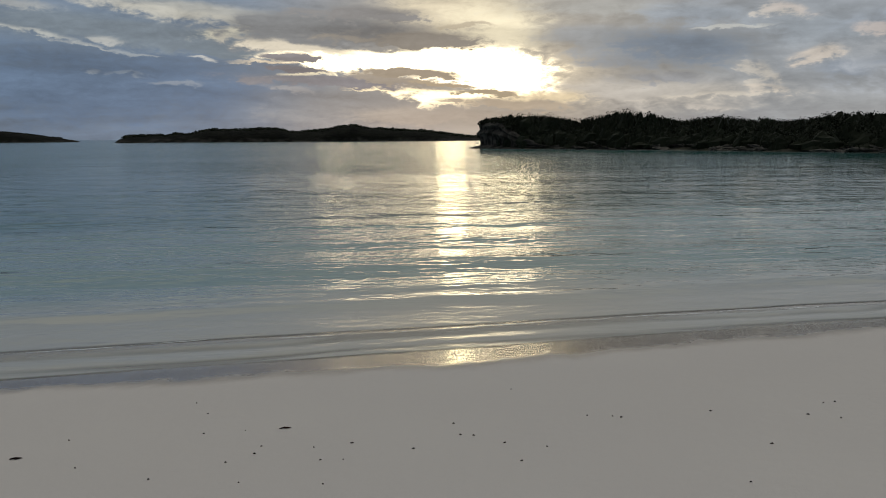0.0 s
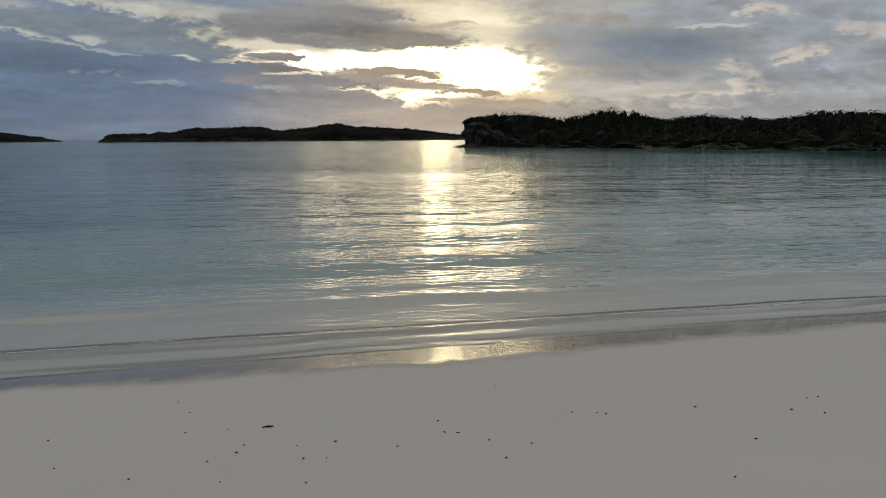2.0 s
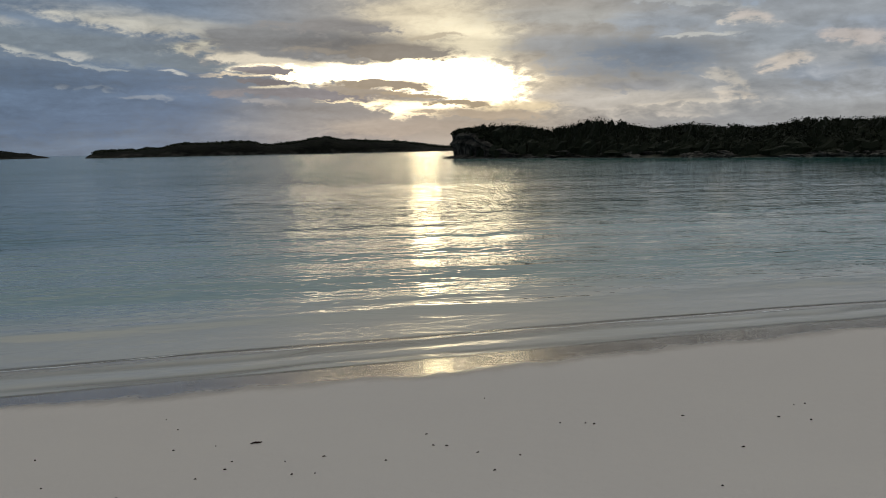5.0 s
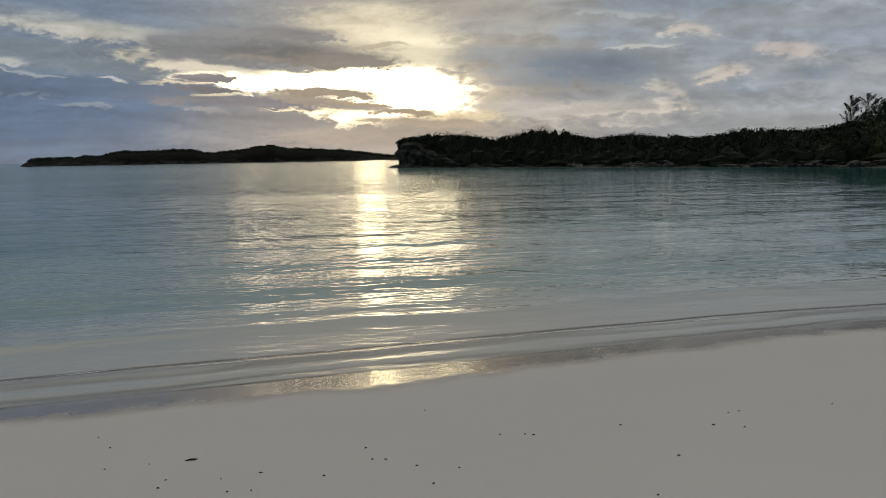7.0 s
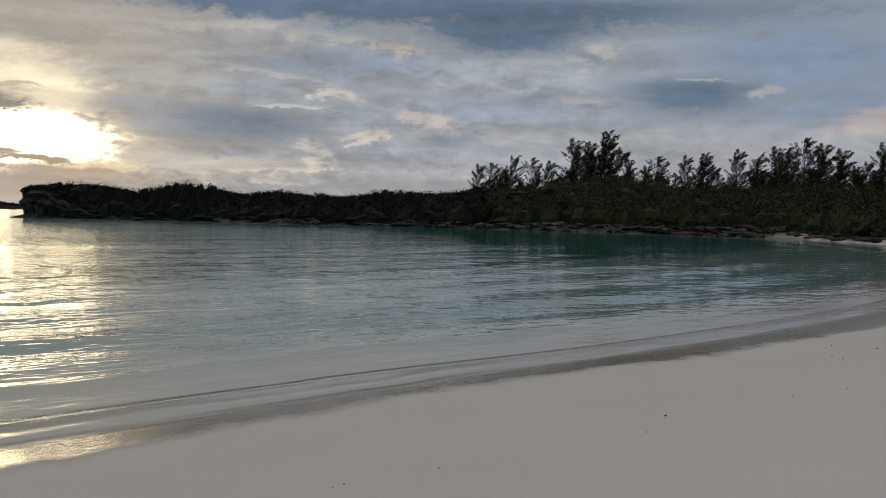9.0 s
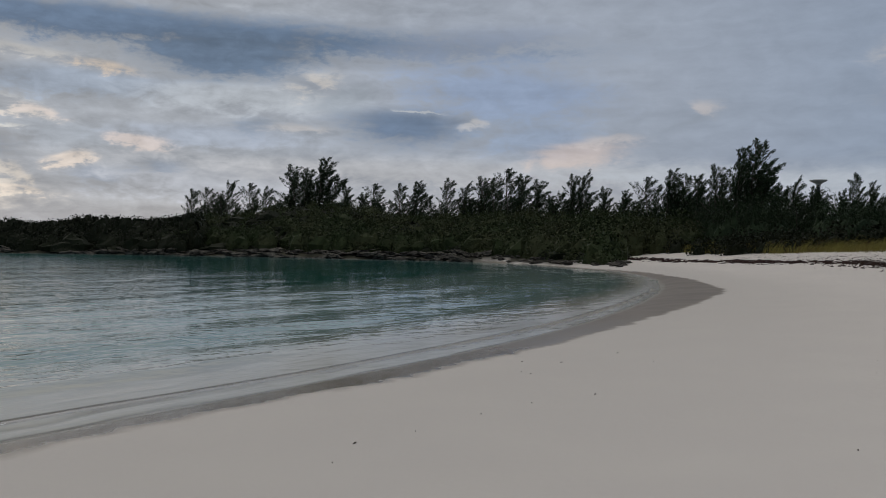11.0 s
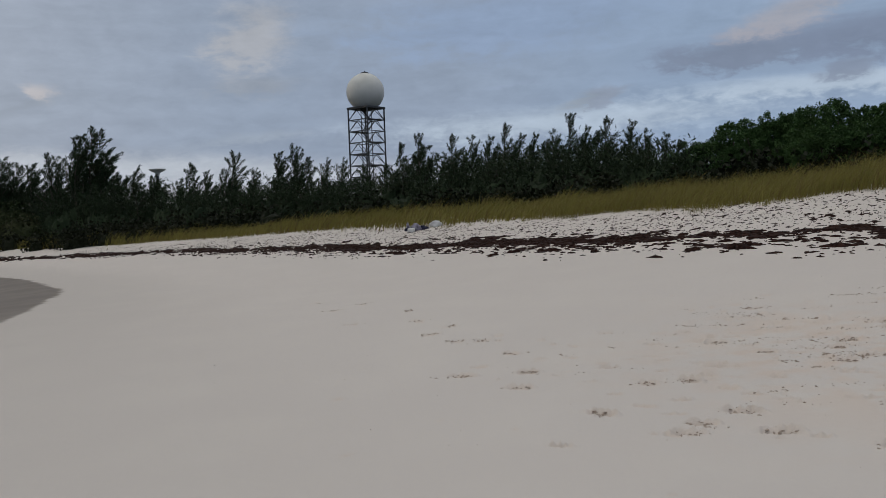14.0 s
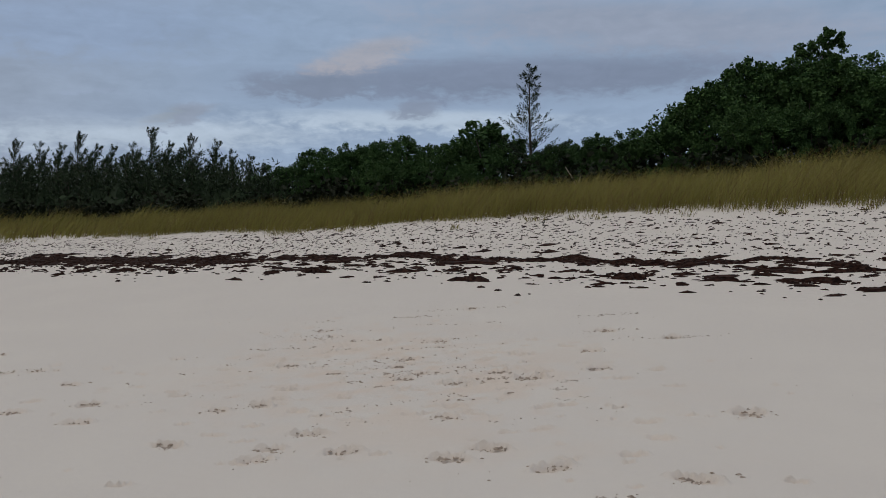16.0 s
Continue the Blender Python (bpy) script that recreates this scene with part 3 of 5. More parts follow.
def dent(cx, cy, turn, long, wide, deep):
    """Presses a print with a raised, broken rim into the sand."""
    near = np.nonzero((np.abs(gx - cx) < 0.6) & (np.abs(gy - cy) < 0.6))[0]
    px, py = gx[near] - cx, gy[near] - cy
    a, b = px * math.cos(turn) + py * math.sin(turn), -px * math.sin(turn) + py * math.cos(turn)
    r = np.sqrt((a / long) ** 2 + (b / wide) ** 2) + 0.14 * wave_noise(px, py, 26, int(abs(cx * 97 + cy * 31)) % 1000)
    tilt = np.clip(0.62 + 0.5 * b / wide + 0.25 * a / long, 0.1, 1.2)
    trod[near] = np.maximum(trod[near], 0.6 * np.exp(-(r / 1.2) ** 4))
    gz[near] += 0.45 * deep * wave_noise(gx[near], gy[near], 46, 33) * np.exp(-(r / 1.5) ** 4)
    gz[near] += deep * (-ease(r, 1.03, 0.86) * tilt + 0.75 * np.exp(-((r - 1.25) / 0.2) ** 2) * np.clip(0.5 - 0.9 * b / wide, 0, 1.3))


for k, (cx, cy) in enumerate(STEPS_A + STEPS_B):
    dent(cx, cy, rng.uniform(-0.5, 0.5) + 1.0, rng.uniform(0.09, 0.14), rng.uniform(0.045, 0.065), rng.uniform(0.028, 0.045))
for _ in range(230):
    cx, cy = rng.normal(11.4, 1.8), rng.normal(-1.8, 1.3)
    long = rng.uniform(0.03, 0.10)
    dent(cx, cy, rng.uniform(-0.5, 0.5) + 1.17, long, long * rng.uniform(0.25, 0.5), rng.uniform(0.016, 0.03))
for _ in range(60):
    cx, cy = rng.uniform(5, 18), rng.uniform(-5, 3)
    dent(cx, cy, rng.uniform(-0.5, 0.5) + 1.17, rng.uniform(0.02, 0.05), 0.018, 0.018)
gz = gz + 0.012 * wave_noise(gx, gy, 34, 34, 2) * trod * ease(reach, 30, 18)
ground = sheet("ground", np.stack([gx, gy, gz], -1), quads, GROUND)
damp = gd - np.interp(gx, [-10, -4, 0, 4, 12, 20, 27, 33, 38, 46, 56], [1.6, 1.5, 1.95, 1.65, 2.0, 2.1, 2.7, 3.0, 2.4, 1.3, 0.5])
mark(ground, "land", soil), mark(ground, "trod", trod), mark(ground, "damp", np.clip(damp, -5, 5))
tagged(ground, "pale pink-white coral sand beach, damp and grey towards the sea", "beach", kind="structure")

# ---- sea ----
wx, wy, quads = polar(-34, 78, 0.4, np.concatenate([[0.05, 4], spread(5.5, 14, 1.005), spread(14, 60, 1.011), spread(60, 320, 1.03), spread(320, 4900, 1.2), [4900]]))
wd = inland(wx, wy)
bed, _ = height(wx, wy, wd)
swell = 0.020 * np.sin((wd + 0.35 * wave_noise(wx, wy, 0.35, 5)) * 2 * math.pi / 3.1) * ease(-wd, 0.3, 3) * ease(wd, -26, -9)
swell += 0.012 * wave_noise(wx * 0.5, wy * 1.3, 2.0, 6, 2) * ease(-wd, 0.5, 4) * ease(np.hypot(wx, wy), 90, 30)
swell += 0.04 * np.exp(-((wd + 1.75 + 0.4 * wave_noise(wx, wy, 0.5, 8)) / 0.30) ** 2) * ease(wx, 14, 7) * (0.55 + 0.45 * wave_noise(wx, wy, 0.9, 18))
swell += 0.007 * np.sin((wd + 0.12 * wave_noise(wx, wy, 1.2, 9)) * 2 * math.pi / 0.42) * ease(wd, -0.7, 0.1) * (0.5 + 0.5 * wave_noise(wx, wy, 0.8, 10)) * ease(wx, -9, -2) * ease(wx, 24, 12)
water = sheet("water", np.stack([wx, wy, SEA + swell], -1), quads, WATER)
mark(water, "depth", np.clip(SEA + swell - bed, 0, 30))
tagged(water, "calm turquoise sea with low ripples under an evening sky", "sea", kind="structure")

# ---- foam along the water's edge ----
def foam_line():
    line = SHORE[(SHORE[:, 0] > -12) & (SHORE[:, 0] < 5) & (SHORE[:, 1] < 22)]
    t = np.linspace(0, len(line) - 1, 1400)
    x, y = np.interp(t, np.arange(len(line)), line[:, 0]), np.interp(t, np.arange(len(line)), line[:, 1])
    nx, ny = -np.gradient(y), np.gradient(x)
    k = np.hypot(nx, ny)
    nx, ny = nx / k, ny / k
    shift = 0.22 * wave_noise(x, y, 0.9, 41) + 0.05 * wave_noise(x, y, 5, 42)
    half = 0.5 * np.clip(0.006 + 0.016 * wave_noise(x, y, 3.0, 43), 0.002, 0.03)
    rows = [(-1, 0.0), (-0.5, 0.9), (0.5, 0.9), (1, 0.0)]
    v = []
    for side, up in rows:
        o = shift + side * half
        px, py = x + nx * o, y + ny * o
        v.append(np.stack([px, py, np.maximum(SEA + 0.004, height(px, py)[0]) + 0.003 + up * half * 0.45], -1))
    v = np.stack(v, 1).reshape(-1, 3)
    i = np.arange(len(x) - 1)[:, None] * 4
    f = np.concatenate([i + np.array([[j, j + 1, j + 5, j + 4]]) for j in range(3)])
    tagged(sheet("foam", v, f, FOAM), "thin white foam line where the water laps the sand", "foam", kind="stuff")


foam_line()


# ---- far islands ----
def island(az0, az1, dist, peaks, deep, seed, label):
    """A low rocky island: a ridge of given heights over evenly spaced azimuths, with a ragged scrub top."""
    na, nb = 720, 26
    a = np.linspace(0, 1, na)
    ridge = np.interp(a, np.linspace(0, 1, len(peaks)), peaks)
    b = np.linspace(-1, 1, nb)
    A, B = np.meshgrid(a, b, indexing="ij")
    ang = np.radians(az0 + (az1 - az0) * A)
    r = dist + B * deep
    x, y = np.sin(ang) * r, np.cos(ang) * r
    shape = np.clip(1 - np.abs(B) ** 2.2, 0, 1) ** 0.55
    z = ridge[:, None] * shape * (1 + 0.05 * wave_noise(x, y, 0.10, seed)) + 0.7 * np.abs(wave_noise(x, y, 0.9, seed + 1)) * shape * (ridge[:, None] > 1)
    z = SEA - 0.8 + z + 0.6 * np.minimum(1, ridge[:, None]) * shape
    i, j = np.meshgrid(np.arange(na - 1), np.arange(nb - 1), indexing="ij")
    f = np.stack([i * nb + j, (i + 1) * nb + j, (i + 1) * nb + j + 1, i * nb + j + 1], -1).reshape(-1, 4)
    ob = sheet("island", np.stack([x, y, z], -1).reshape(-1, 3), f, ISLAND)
    return tagged(ob, label, "island", kind="structure")


def _island(n, put):
    p = n.place()
    z = n.split(p)[2]
    # near-black tones put the islands' backlit silhouette into the colour
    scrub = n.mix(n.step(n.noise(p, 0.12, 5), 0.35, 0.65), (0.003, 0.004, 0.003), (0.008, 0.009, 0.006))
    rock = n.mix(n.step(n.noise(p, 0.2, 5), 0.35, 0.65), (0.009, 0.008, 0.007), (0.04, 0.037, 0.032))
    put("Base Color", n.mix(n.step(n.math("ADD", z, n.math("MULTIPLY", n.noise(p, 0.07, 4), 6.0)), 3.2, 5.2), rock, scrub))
    put("Roughness", 0.9), put("Specular IOR Level", 0.04)
    put("Normal", n.bump(n.noise(p, 0.5, 5), 0.8))


ISLAND = material("backlit_rock_and_scrub", _island)
RIDGE = [0.2, 2.4, 3.6, 3.8, 4.0, 4.2, 3.4, 4.6, 5.0, 4.9, 6.6, 8.0, 8.2, 7.7, 7.6, 7.6, 7.6, 8.6, 8.5, 8.4, 7.7, 6.2, 5.6, 6.4, 6.8, 7.2, 8.5, 9.4, 9.9, 10.7, 9.0,
         8.3, 8.1, 7.9, 7.6, 7.3, 7.0, 6.7, 6.4, 5.9, 5.1, 4.2, 3.4, 2.6, 2.0, 2.0, 2.2]
island(-20.3, 2.9, 620, RIDGE, 40, 51, "low rocky island with scrub along its ridge, darkened as if backlit")
island(-40, -22.0, 900, [9, 10, 11, 10, 9, 10, 11, 10.5, 11, 8, 4.5, 0.3], 60, 57, "distant low island tapering to the sea, darkened as if backlit")


# ---- leaves, bushes and trees ----
def leaf_quads(centres, size, slim=0.6, up=0.0):
    """Corner points and quads of leaves at the centres, each turned at random."""
    m = len(centres)
    a = rng.normal(size=(m, 3)) + (0, 0, up)
    a /= np.linalg.norm(a, axis=1, keepdims=True)
    b = np.cross(a, rng.normal(size=(m, 3)))
    b /= np.linalg.norm(b, axis=1, keepdims=True)
    L = (size * rng.uniform(0.6, 1.3, m))[:, None]
    v = np.stack([centres - a * L, centres - b * L * slim + a * L * 0.1, centres + a * L, centres + b * L * slim + a * L * 0.1], 1)
    return v.reshape(-1, 3), np.arange(m * 4).reshape(-1, 4)


def lump(radius, squash, seed, rough=0.25, subdiv=2):
    """A rough boulder-like or mound-like bmesh."""
    bm = bmesh.new()
    bmesh.ops.create_icosphere(bm, subdivisions=subdiv, radius=1)
    for v in bm.verts:
        q = v.co * 1.3 + Vector((seed * 3.7, seed * 1.3, 0))
        k = 1 + rough * noise.noise(q) + rough * 0.6 * noise.noise(q * 2.7) + rough * 0.35 * noise.noise(q * 6.1)
        v.co = Vector((v.co.x * radius * k, v.co.y * radius * k, v.co.z * radius * k * squash))
    return bm


def dome_points(m, rx, rz, thick=0.3):
    a, c = rng.uniform(0, 2 * math.pi, m), rng.uniform(-0.15, 1, m)
    s = np.sqrt(1 - np.clip(c, -1, 1) ** 2)
    r = 1 - thick * rng.random(m) ** 1.3 + 0.06 * (rng.random(m) < 0.15)
    r = r * (1 + 0.16 * np.sin(3 * a + rng.uniform(0, 6)) * s + 0.12 * np.sin(5 * a + 4 * c + rng.uniform(0, 6)))
    r = np.minimum(r, 1.1)
    return np.stack([np.cos(a) * s * rx * r, np.sin(a) * s * rx * r, np.clip(c, -0.15, 1) * rz * r], -1)


def bush_cover(name, spots, leaf, per, mat, label, slim=0.65, up=0.0, core=0.6, thick=0.3):
    """Many bushes as one growth: leaves over dark cores. spots: rows of x, y, z, radius, height."""
    vs, fs, base = [], [], 0
    core_u, core_v = np.meshgrid(np.linspace(0, 2 * math.pi, 9)[:-1], np.array([-0.2, 0.35, 0.8, 1.25]))
    cu, cv = core_u.ravel(), core_v.ravel()
    ci, cj = np.meshgrid(np.arange(3), np.arange(8), indexing="ij")
    core_f = np.stack([ci * 8 + cj, ci * 8 + (cj + 1) % 8, (ci + 1) * 8 + (cj + 1) % 8, (ci + 1) * 8 + cj], -1).reshape(-1, 4)
    for x, y, z, r, h in spots:
        pts = dome_points(per, r, h, thick) + (x, y, z)
        v, f = leaf_quads(pts, leaf, slim, up)
        vs.append(v), fs.append(f + base)
        base += len(v)
        k = rng.uniform(0.75, 1.15, len(cu))
        hull = np.stack([x + np.cos(cu) * np.cos(cv) * r * core * k, y + np.sin(cu) * np.cos(cv) * r * core * k, z + np.sin(cv) * h * core * k], -1)
        vs.append(hull), fs.append(core_f + base)
        base += len(hull)
    ob = sheet(name, np.concatenate(vs), np.concatenate(fs), mat, smooth=False)
    return tagged(ob, label, "shrubs", kind="stuff")


def tube(bm, points, radii, sides=6):
    """A tapered tube along points."""
    rings_ = []
    for k, (p, r) in enumerate(zip(points, radii)):
        d = (points[min(k + 1, len(points) - 1)] - points[max(k - 1, 0)]).normalized()
        s = d.orthogonal().normalized()
        t = d.cross(s)
        rings_.append([bm.verts.new(p + (s * math.cos(2 * math.pi * i / sides) + t * math.sin(2 * math.pi * i / sides)) * r) for i in range(sides)])
    for a, b in zip(rings_, rings_[1:]):
        for i in range(sides):
            bm.faces.new((a[i], a[(i + 1) % sides], b[(i + 1) % sides], b[i]))
    bm.faces.new(rings_[0][::-1]), bm.faces.new(rings_[-1])


def casuarina(seed, tall, stems, branches, sprays, spread_=0.30, start=0.15, lean=0.06, fine=1.0, taper=0.6, spray=1.0, lift=1.0, limb=1.0, label=""):
    """A feathery whistling pine: one or more wavering stems with limbs, and a crown of thin sprays swept by the wind."""
    g = np.random.default_rng(seed)
    root = new("casuarina_tree")
    tagged(root, label or "dark feathery casuarina tree leaning with the wind", "tree", "casuarina trees behind the beach")
    bm = bmesh.new()
    quads_v = []
    for stem in range(stems):
        top = tall * (1.0 if stem == 0 else g.uniform(0.6, 0.92))
        a0 = g.uniform(0, 2 * math.pi)
        out = 0.0 if stem == 0 else g.uniform(0.10, 0.26) * tall
        ox, oy = math.cos(a0) * out, math.sin(a0) * out * 0.7
        ts = np.linspace(0, 1, 9)
        axis = [Vector((ox * t**0.8 + lean * tall * t**1.6 + 0.018 * tall * math.sin(6 * t + seed + stem), oy * t**0.8 + 0.015 * tall * math.sin(4 * t + 2 * seed), top * t)) for t in ts]
        axis[0].z = -0.3
        tube(bm, axis, [0.018 * tall * (1 - 0.93 * t) for t in ts])
        count = branches if stem == 0 else int(branches * 0.6)
        bias = g.uniform(0, 6.28)
        for b in range(count):
            t = start + (0.995 - start) * ((b + g.random()) / count) ** 0.95
            k = min(t * 8, 7.99)
            at_ = axis[int(k)].lerp(axis[int(k) + 1], k - int(k))
            turn = g.uniform(0, 2 * math.pi)
            rise = (g.uniform(0.25, 1.05) + 0.3 * t) * lift
            gap = 0.55 + 0.45 * math.sin(turn * 2 + bias + 9 * t)
            long = tall * spread_ * (1 - t) ** taper * g.uniform(0.5, 1.3) * (0.45 + 0.55 * gap) + 0.075 * tall * spray**2
            d = Vector((math.cos(turn) * math.cos(rise) + 0.16 * lift, math.sin(turn) * math.cos(rise), math.sin(rise))).normalized()
            mid, end = at_ + d * long * 0.55, at_ + d * long + Vector((0.14 * long * lift, 0, 0.18 * long))
            if long > 0.10 * tall:
                tube(bm, [at_, mid, end], [0.006 * tall * (1 - 0.6 * t) * limb, 0.0035 * tall * limb, 0.0012 * tall * limb], 4)
            m = int(sprays * (0.35 + long / (tall * spread_)))
            w = 0.12 + 0.88 * g.random(m) ** 0.8
            plume = (0.024 * tall * spray * (1 - 0.7 * w))[:, None]
            base = np.array(at_)[None] * (1 - w[:, None]) + np.array(end)[None] * w[:, None] + g.normal(size=(m, 3)) * plume
            way_ = np.array((end - at_).normalized())[None] * 1.0 + g.normal(size=(m, 3)) * 0.34 + (0.22, 0, 0.32)
            way_ /= np.linalg.norm(way_, axis=1, keepdims=True)
            side = np.cross(way_, g.normal(size=(m, 3)))
            side /= np.linalg.norm(side, axis=1, keepdims=True)
            L = tall * spray * g.uniform(0.022, 0.05, m)[:, None]
            W = tall * g.uniform(0.0026, 0.0056, m)[:, None] * fine
            droop = np.array([0.12, 0, -0.18]) * L
            quads_v.append(np.stack([base - side * W * 0.6, base + way_ * L * 0.5 - side * W, base + way_ * L + droop, base + way_ * L * 0.5 + side * W], 1))
    part("trunk", bm, BARK, root, smooth=True)
    v = np.concatenate(quads_v).reshape(-1, 3)
    crown = sheet("crown", v, np.arange(len(v)).reshape(-1, 4), NEEDLES, smooth=False)
    crown.parent = root
    return root


def broadleaf(seed, tall, wide, leaves, leaf=0.10, label=""):
    """A dense coastal tree: forked trunk and several rounded, uneven heads of leaves."""
    g = np.random.default_rng(seed)
    root = new("broadleaf_tree")
    tagged(root, label or "dense dark green broad-leaved coastal tree behind the dune grass", "tree", "broad-leaved trees behind the dune")
    bm = bmesh.new()
    heads = []
    for k in range(9):
        a = 2 * math.pi * k / 9 + g.uniform(-0.4, 0.4)
        r = wide * g.uniform(0.05, 0.42)
        heads.append((Vector((math.cos(a) * r, math.sin(a) * r, tall * g.uniform(0.35, 0.82))), wide * g.uniform(0.20, 0.32)))
    heads.append((Vector((g.uniform(-0.2, 0.2) * wide, 0, tall * 0.84)), wide * 0.17))
    fork = Vector((0, 0, tall * 0.2))
    tube(bm, [Vector((0, 0, -0.3)), Vector((0.03 * tall, 0, tall * 0.1)), fork], [0.03 * tall, 0.024 * tall, 0.02 * tall])
    pts = []
    for c, r in heads:
        tube(bm, [fork, fork.lerp(c, 0.55) + Vector((0, 0, 0.03 * tall)), c], [0.014 * tall, 0.009 * tall, 0.003 * tall], 5)
        for _ in range(16):
            q = g.normal(size=3)
            q[2] = abs(q[2]) * 0.9 - 0.2
            q = q / np.linalg.norm(q) * r * g.uniform(0.6, 1.05)
            m = leaves // (len(heads) * 16)
            puff = g.normal(size=(m, 3))
            puff *= (g.random(m) ** 0.45 / np.linalg.norm(puff, axis=1))[:, None]
            pts.append(np.array(c)[None] + q + puff * r * g.uniform(0.18, 0.3))
    part("trunk", bm, BARK, root, smooth=True)
    v, f = leaf_quads(np.concatenate(pts), leaf, 0.6, 0.4)
    crown = sheet("crown", v, f, BROAD, smooth=False)
    crown.parent = root
    return root


VIEW = (1.8, 1.0, 1.55)
NEAR_VIEW = (2.8, 1.1, 1.7)


def seen_from(az_, dist, eye=VIEW):
    return eye[0] + math.sin(radians(az_)) * dist, eye[1] + math.cos(radians(az_)) * dist


def stand(kinds, az_, el_, dist, wide=1.0):
    """Sets a copy of one of the trees so that its top comes to the given elevation."""
    eye = NEAR_VIEW if az_ > 82 else VIEW
    x, y = seen_from(az_, dist, eye)
    z = ground_at(x, y)
    tall = eye[2] + math.tan(radians(el_)) * dist - z
    if tall < 0.8:
        return
    ob, size = kinds[int(rng.integers(len(kinds)))]
    k = tall / size
    w = k * rng.uniform(0.9, 1.25) * wide
    copy_thing(ob, pose(x, y, z, 0, 0, rng.uniform(-25, 25) + WIND) @ Matrix.Diagonal((w, w, k, 1)))


WIND = -55


def sized(ob):
    """A tree with the height of its crown."""
    return ob, max(v.co.z for o in ob.children if o.name.startswith("crown") for v in o.data.vertices)


PINES = [sized(casuarina(100 + k, 8.0, (1, 3, 2, 3, 3, 2, 1)[k], 34, 95, spread_=(0.34, 0.38, 0.44, 0.32, 0.5, 0.36, 0.42)[k], lean=(0.05, 0.1, 0.08, 0.04, 0.12, 0.09, 0.03)[k])) for k in range(7)]
PINES_NEAR = [sized(casuarina(150 + k, 8.0, (3, 2, 3, 3)[k], 36, 130, spread_=(0.30, 0.26, 0.34, 0.30)[k], lean=0.02, fine=0.62, spray=0.8)) for k in range(4)]
# tops along the skyline: azimuth, elevation
TOPS_BAY = [(29.4, 3.22), (30.4, 3.3), (31.4, 3.79), (33.0, 3.65), (34.0, 3.5), (35.4, 4.93), (36.5, 4.7), (37.5, 5.44), (39.0, 3.6), (40.9, 3.77), (42.5, 3.85),
            (43.6, 4.0), (45.6, 4.24), (46.7, 4.0), (47.7, 4.36), (48.6, 4.3), (49.5, 4.85), (50.3, 4.5), (51.3, 4.15), (52.6, 3.4), (53.6, 4.5), (54.3, 4.82),
            (55.6, 3.7), (57.0, 3.5), (58.4, 4.32), (59.8, 4.84), (60.6, 4.5), (61.5, 4.5), (62.4, 5.1), (64.0, 6.2), (64.6, 6.67), (65.4, 5.2)]
TOPS_MID = [(67.0, 4.3), (68.2, 3.7), (70.3, 4.4), (71.4, 3.9), (72.9, 5.12), (74.0, 4.0), (75.8, 5.0), (76.7, 5.45), (77.6, 4.6), (78.6, 4.55), (79.7, 4.55), (81.0, 4.0),
            (83.5, 5.2), (84.8, 5.7), (86.9, 5.5), (88.2, 5.35), (89.3, 5.3), (90.3, 6.0), (91.3, 5.3), (92.2, 5.3), (93.4, 5.5), (94.6, 6.4), (95.5, 5.6), (96.8, 6.1),
            (98.3, 5.8), (99.2, 5.2), (100.4, 4.9), (101.2, 4.4)]


def stand_distance(az_):
    return np.interp(az_, [28, 34, 40, 46, 55, 62, 70, 76, 85, 95, 102], [146, 141, 131, 121, 106, 92, 80, 72, 63, 54, 48])


# top of the rounded scrub hill in front of the trees: azimuth, elevation
HILL = np.array([(24.7, 1.0), (25.6, 1.4), (28.6, 1.6), (30.9, 1.9), (32.5, 2.0), (34.8, 2.45), (36.2, 2.6), (37.5, 2.7), (39, 2.65), (40, 2.5), (41.8, 2.2), (43.2, 2.0),
                 (46, 2.0), (48.3, 2.4), (50.5, 2.45), (52, 2.4), (55.6, 2.2), (58, 2.3), (62.8, 2.2)])
for az_, el_ in TOPS_BAY + TOPS_MID:
    stand(PINES_NEAR if az_ > 81 else PINES, az_, el_ * np.interp(az_, [80, 88], [1.0, 1.05]), stand_distance(az_) + rng.uniform(-2, 3), np.interp(az_, [50, 62, 70, 85], [1.15, 0.95, 0.75, 0.8]))
sky_az, sky_el = np.array(TOPS_BAY + TOPS_MID).T
for az_ in np.arange(30, 101.6, 1.1):
    low = np.interp(az_, sky_az, sky_el)
    hill = np.interp(az_, HILL[:, 0], HILL[:, 1] + 0.45) if az_ < 60 else np.interp(az_, [60, 70, 80, 85, 98, 101], [2.8, 2.9, 3.0, 4.4, 4.9, 3.6])
    stand(PINES_NEAR if az_ > 81 else PINES, az_ + rng.uniform(-0.3, 0.3), min(hill * rng.uniform(0.9, 1.18), low * 0.95), stand_distance(az_) + rng.uniform(-4 if az_ > 62 else 0, 8), 1.35)
for ob, _ in PINES + PINES_NEAR:
    for o in (*ob.children, ob):
        bpy.data.objects.remove(o)

LEAFY = [sized(broadleaf(200 + k, 6.0, 5.0, 14000, 0.078)) for k in range(4)]
TOPS_LEAFY = [(102.6, 4.5), (104.4, 5.4), (106.2, 5.6), (107.5, 5.97), (109.2, 6.0), (110.5, 6.41), (112.0, 5.8), (113.2, 5.9), (114.6, 6.5), (116.8, 5.9), (119.5, 5.9),
              (121.2, 6.0), (122.8, 6.4), (124.2, 6.1), (125.6, 6.5), (127.6, 7.3), (129.4, 9.3), (131.6, 10.6), (133.4, 10.4), (135.6, 10.4), (137.4, 9.8), (139.2, 10.2), (141.5, 9.8), (144, 9.5)]
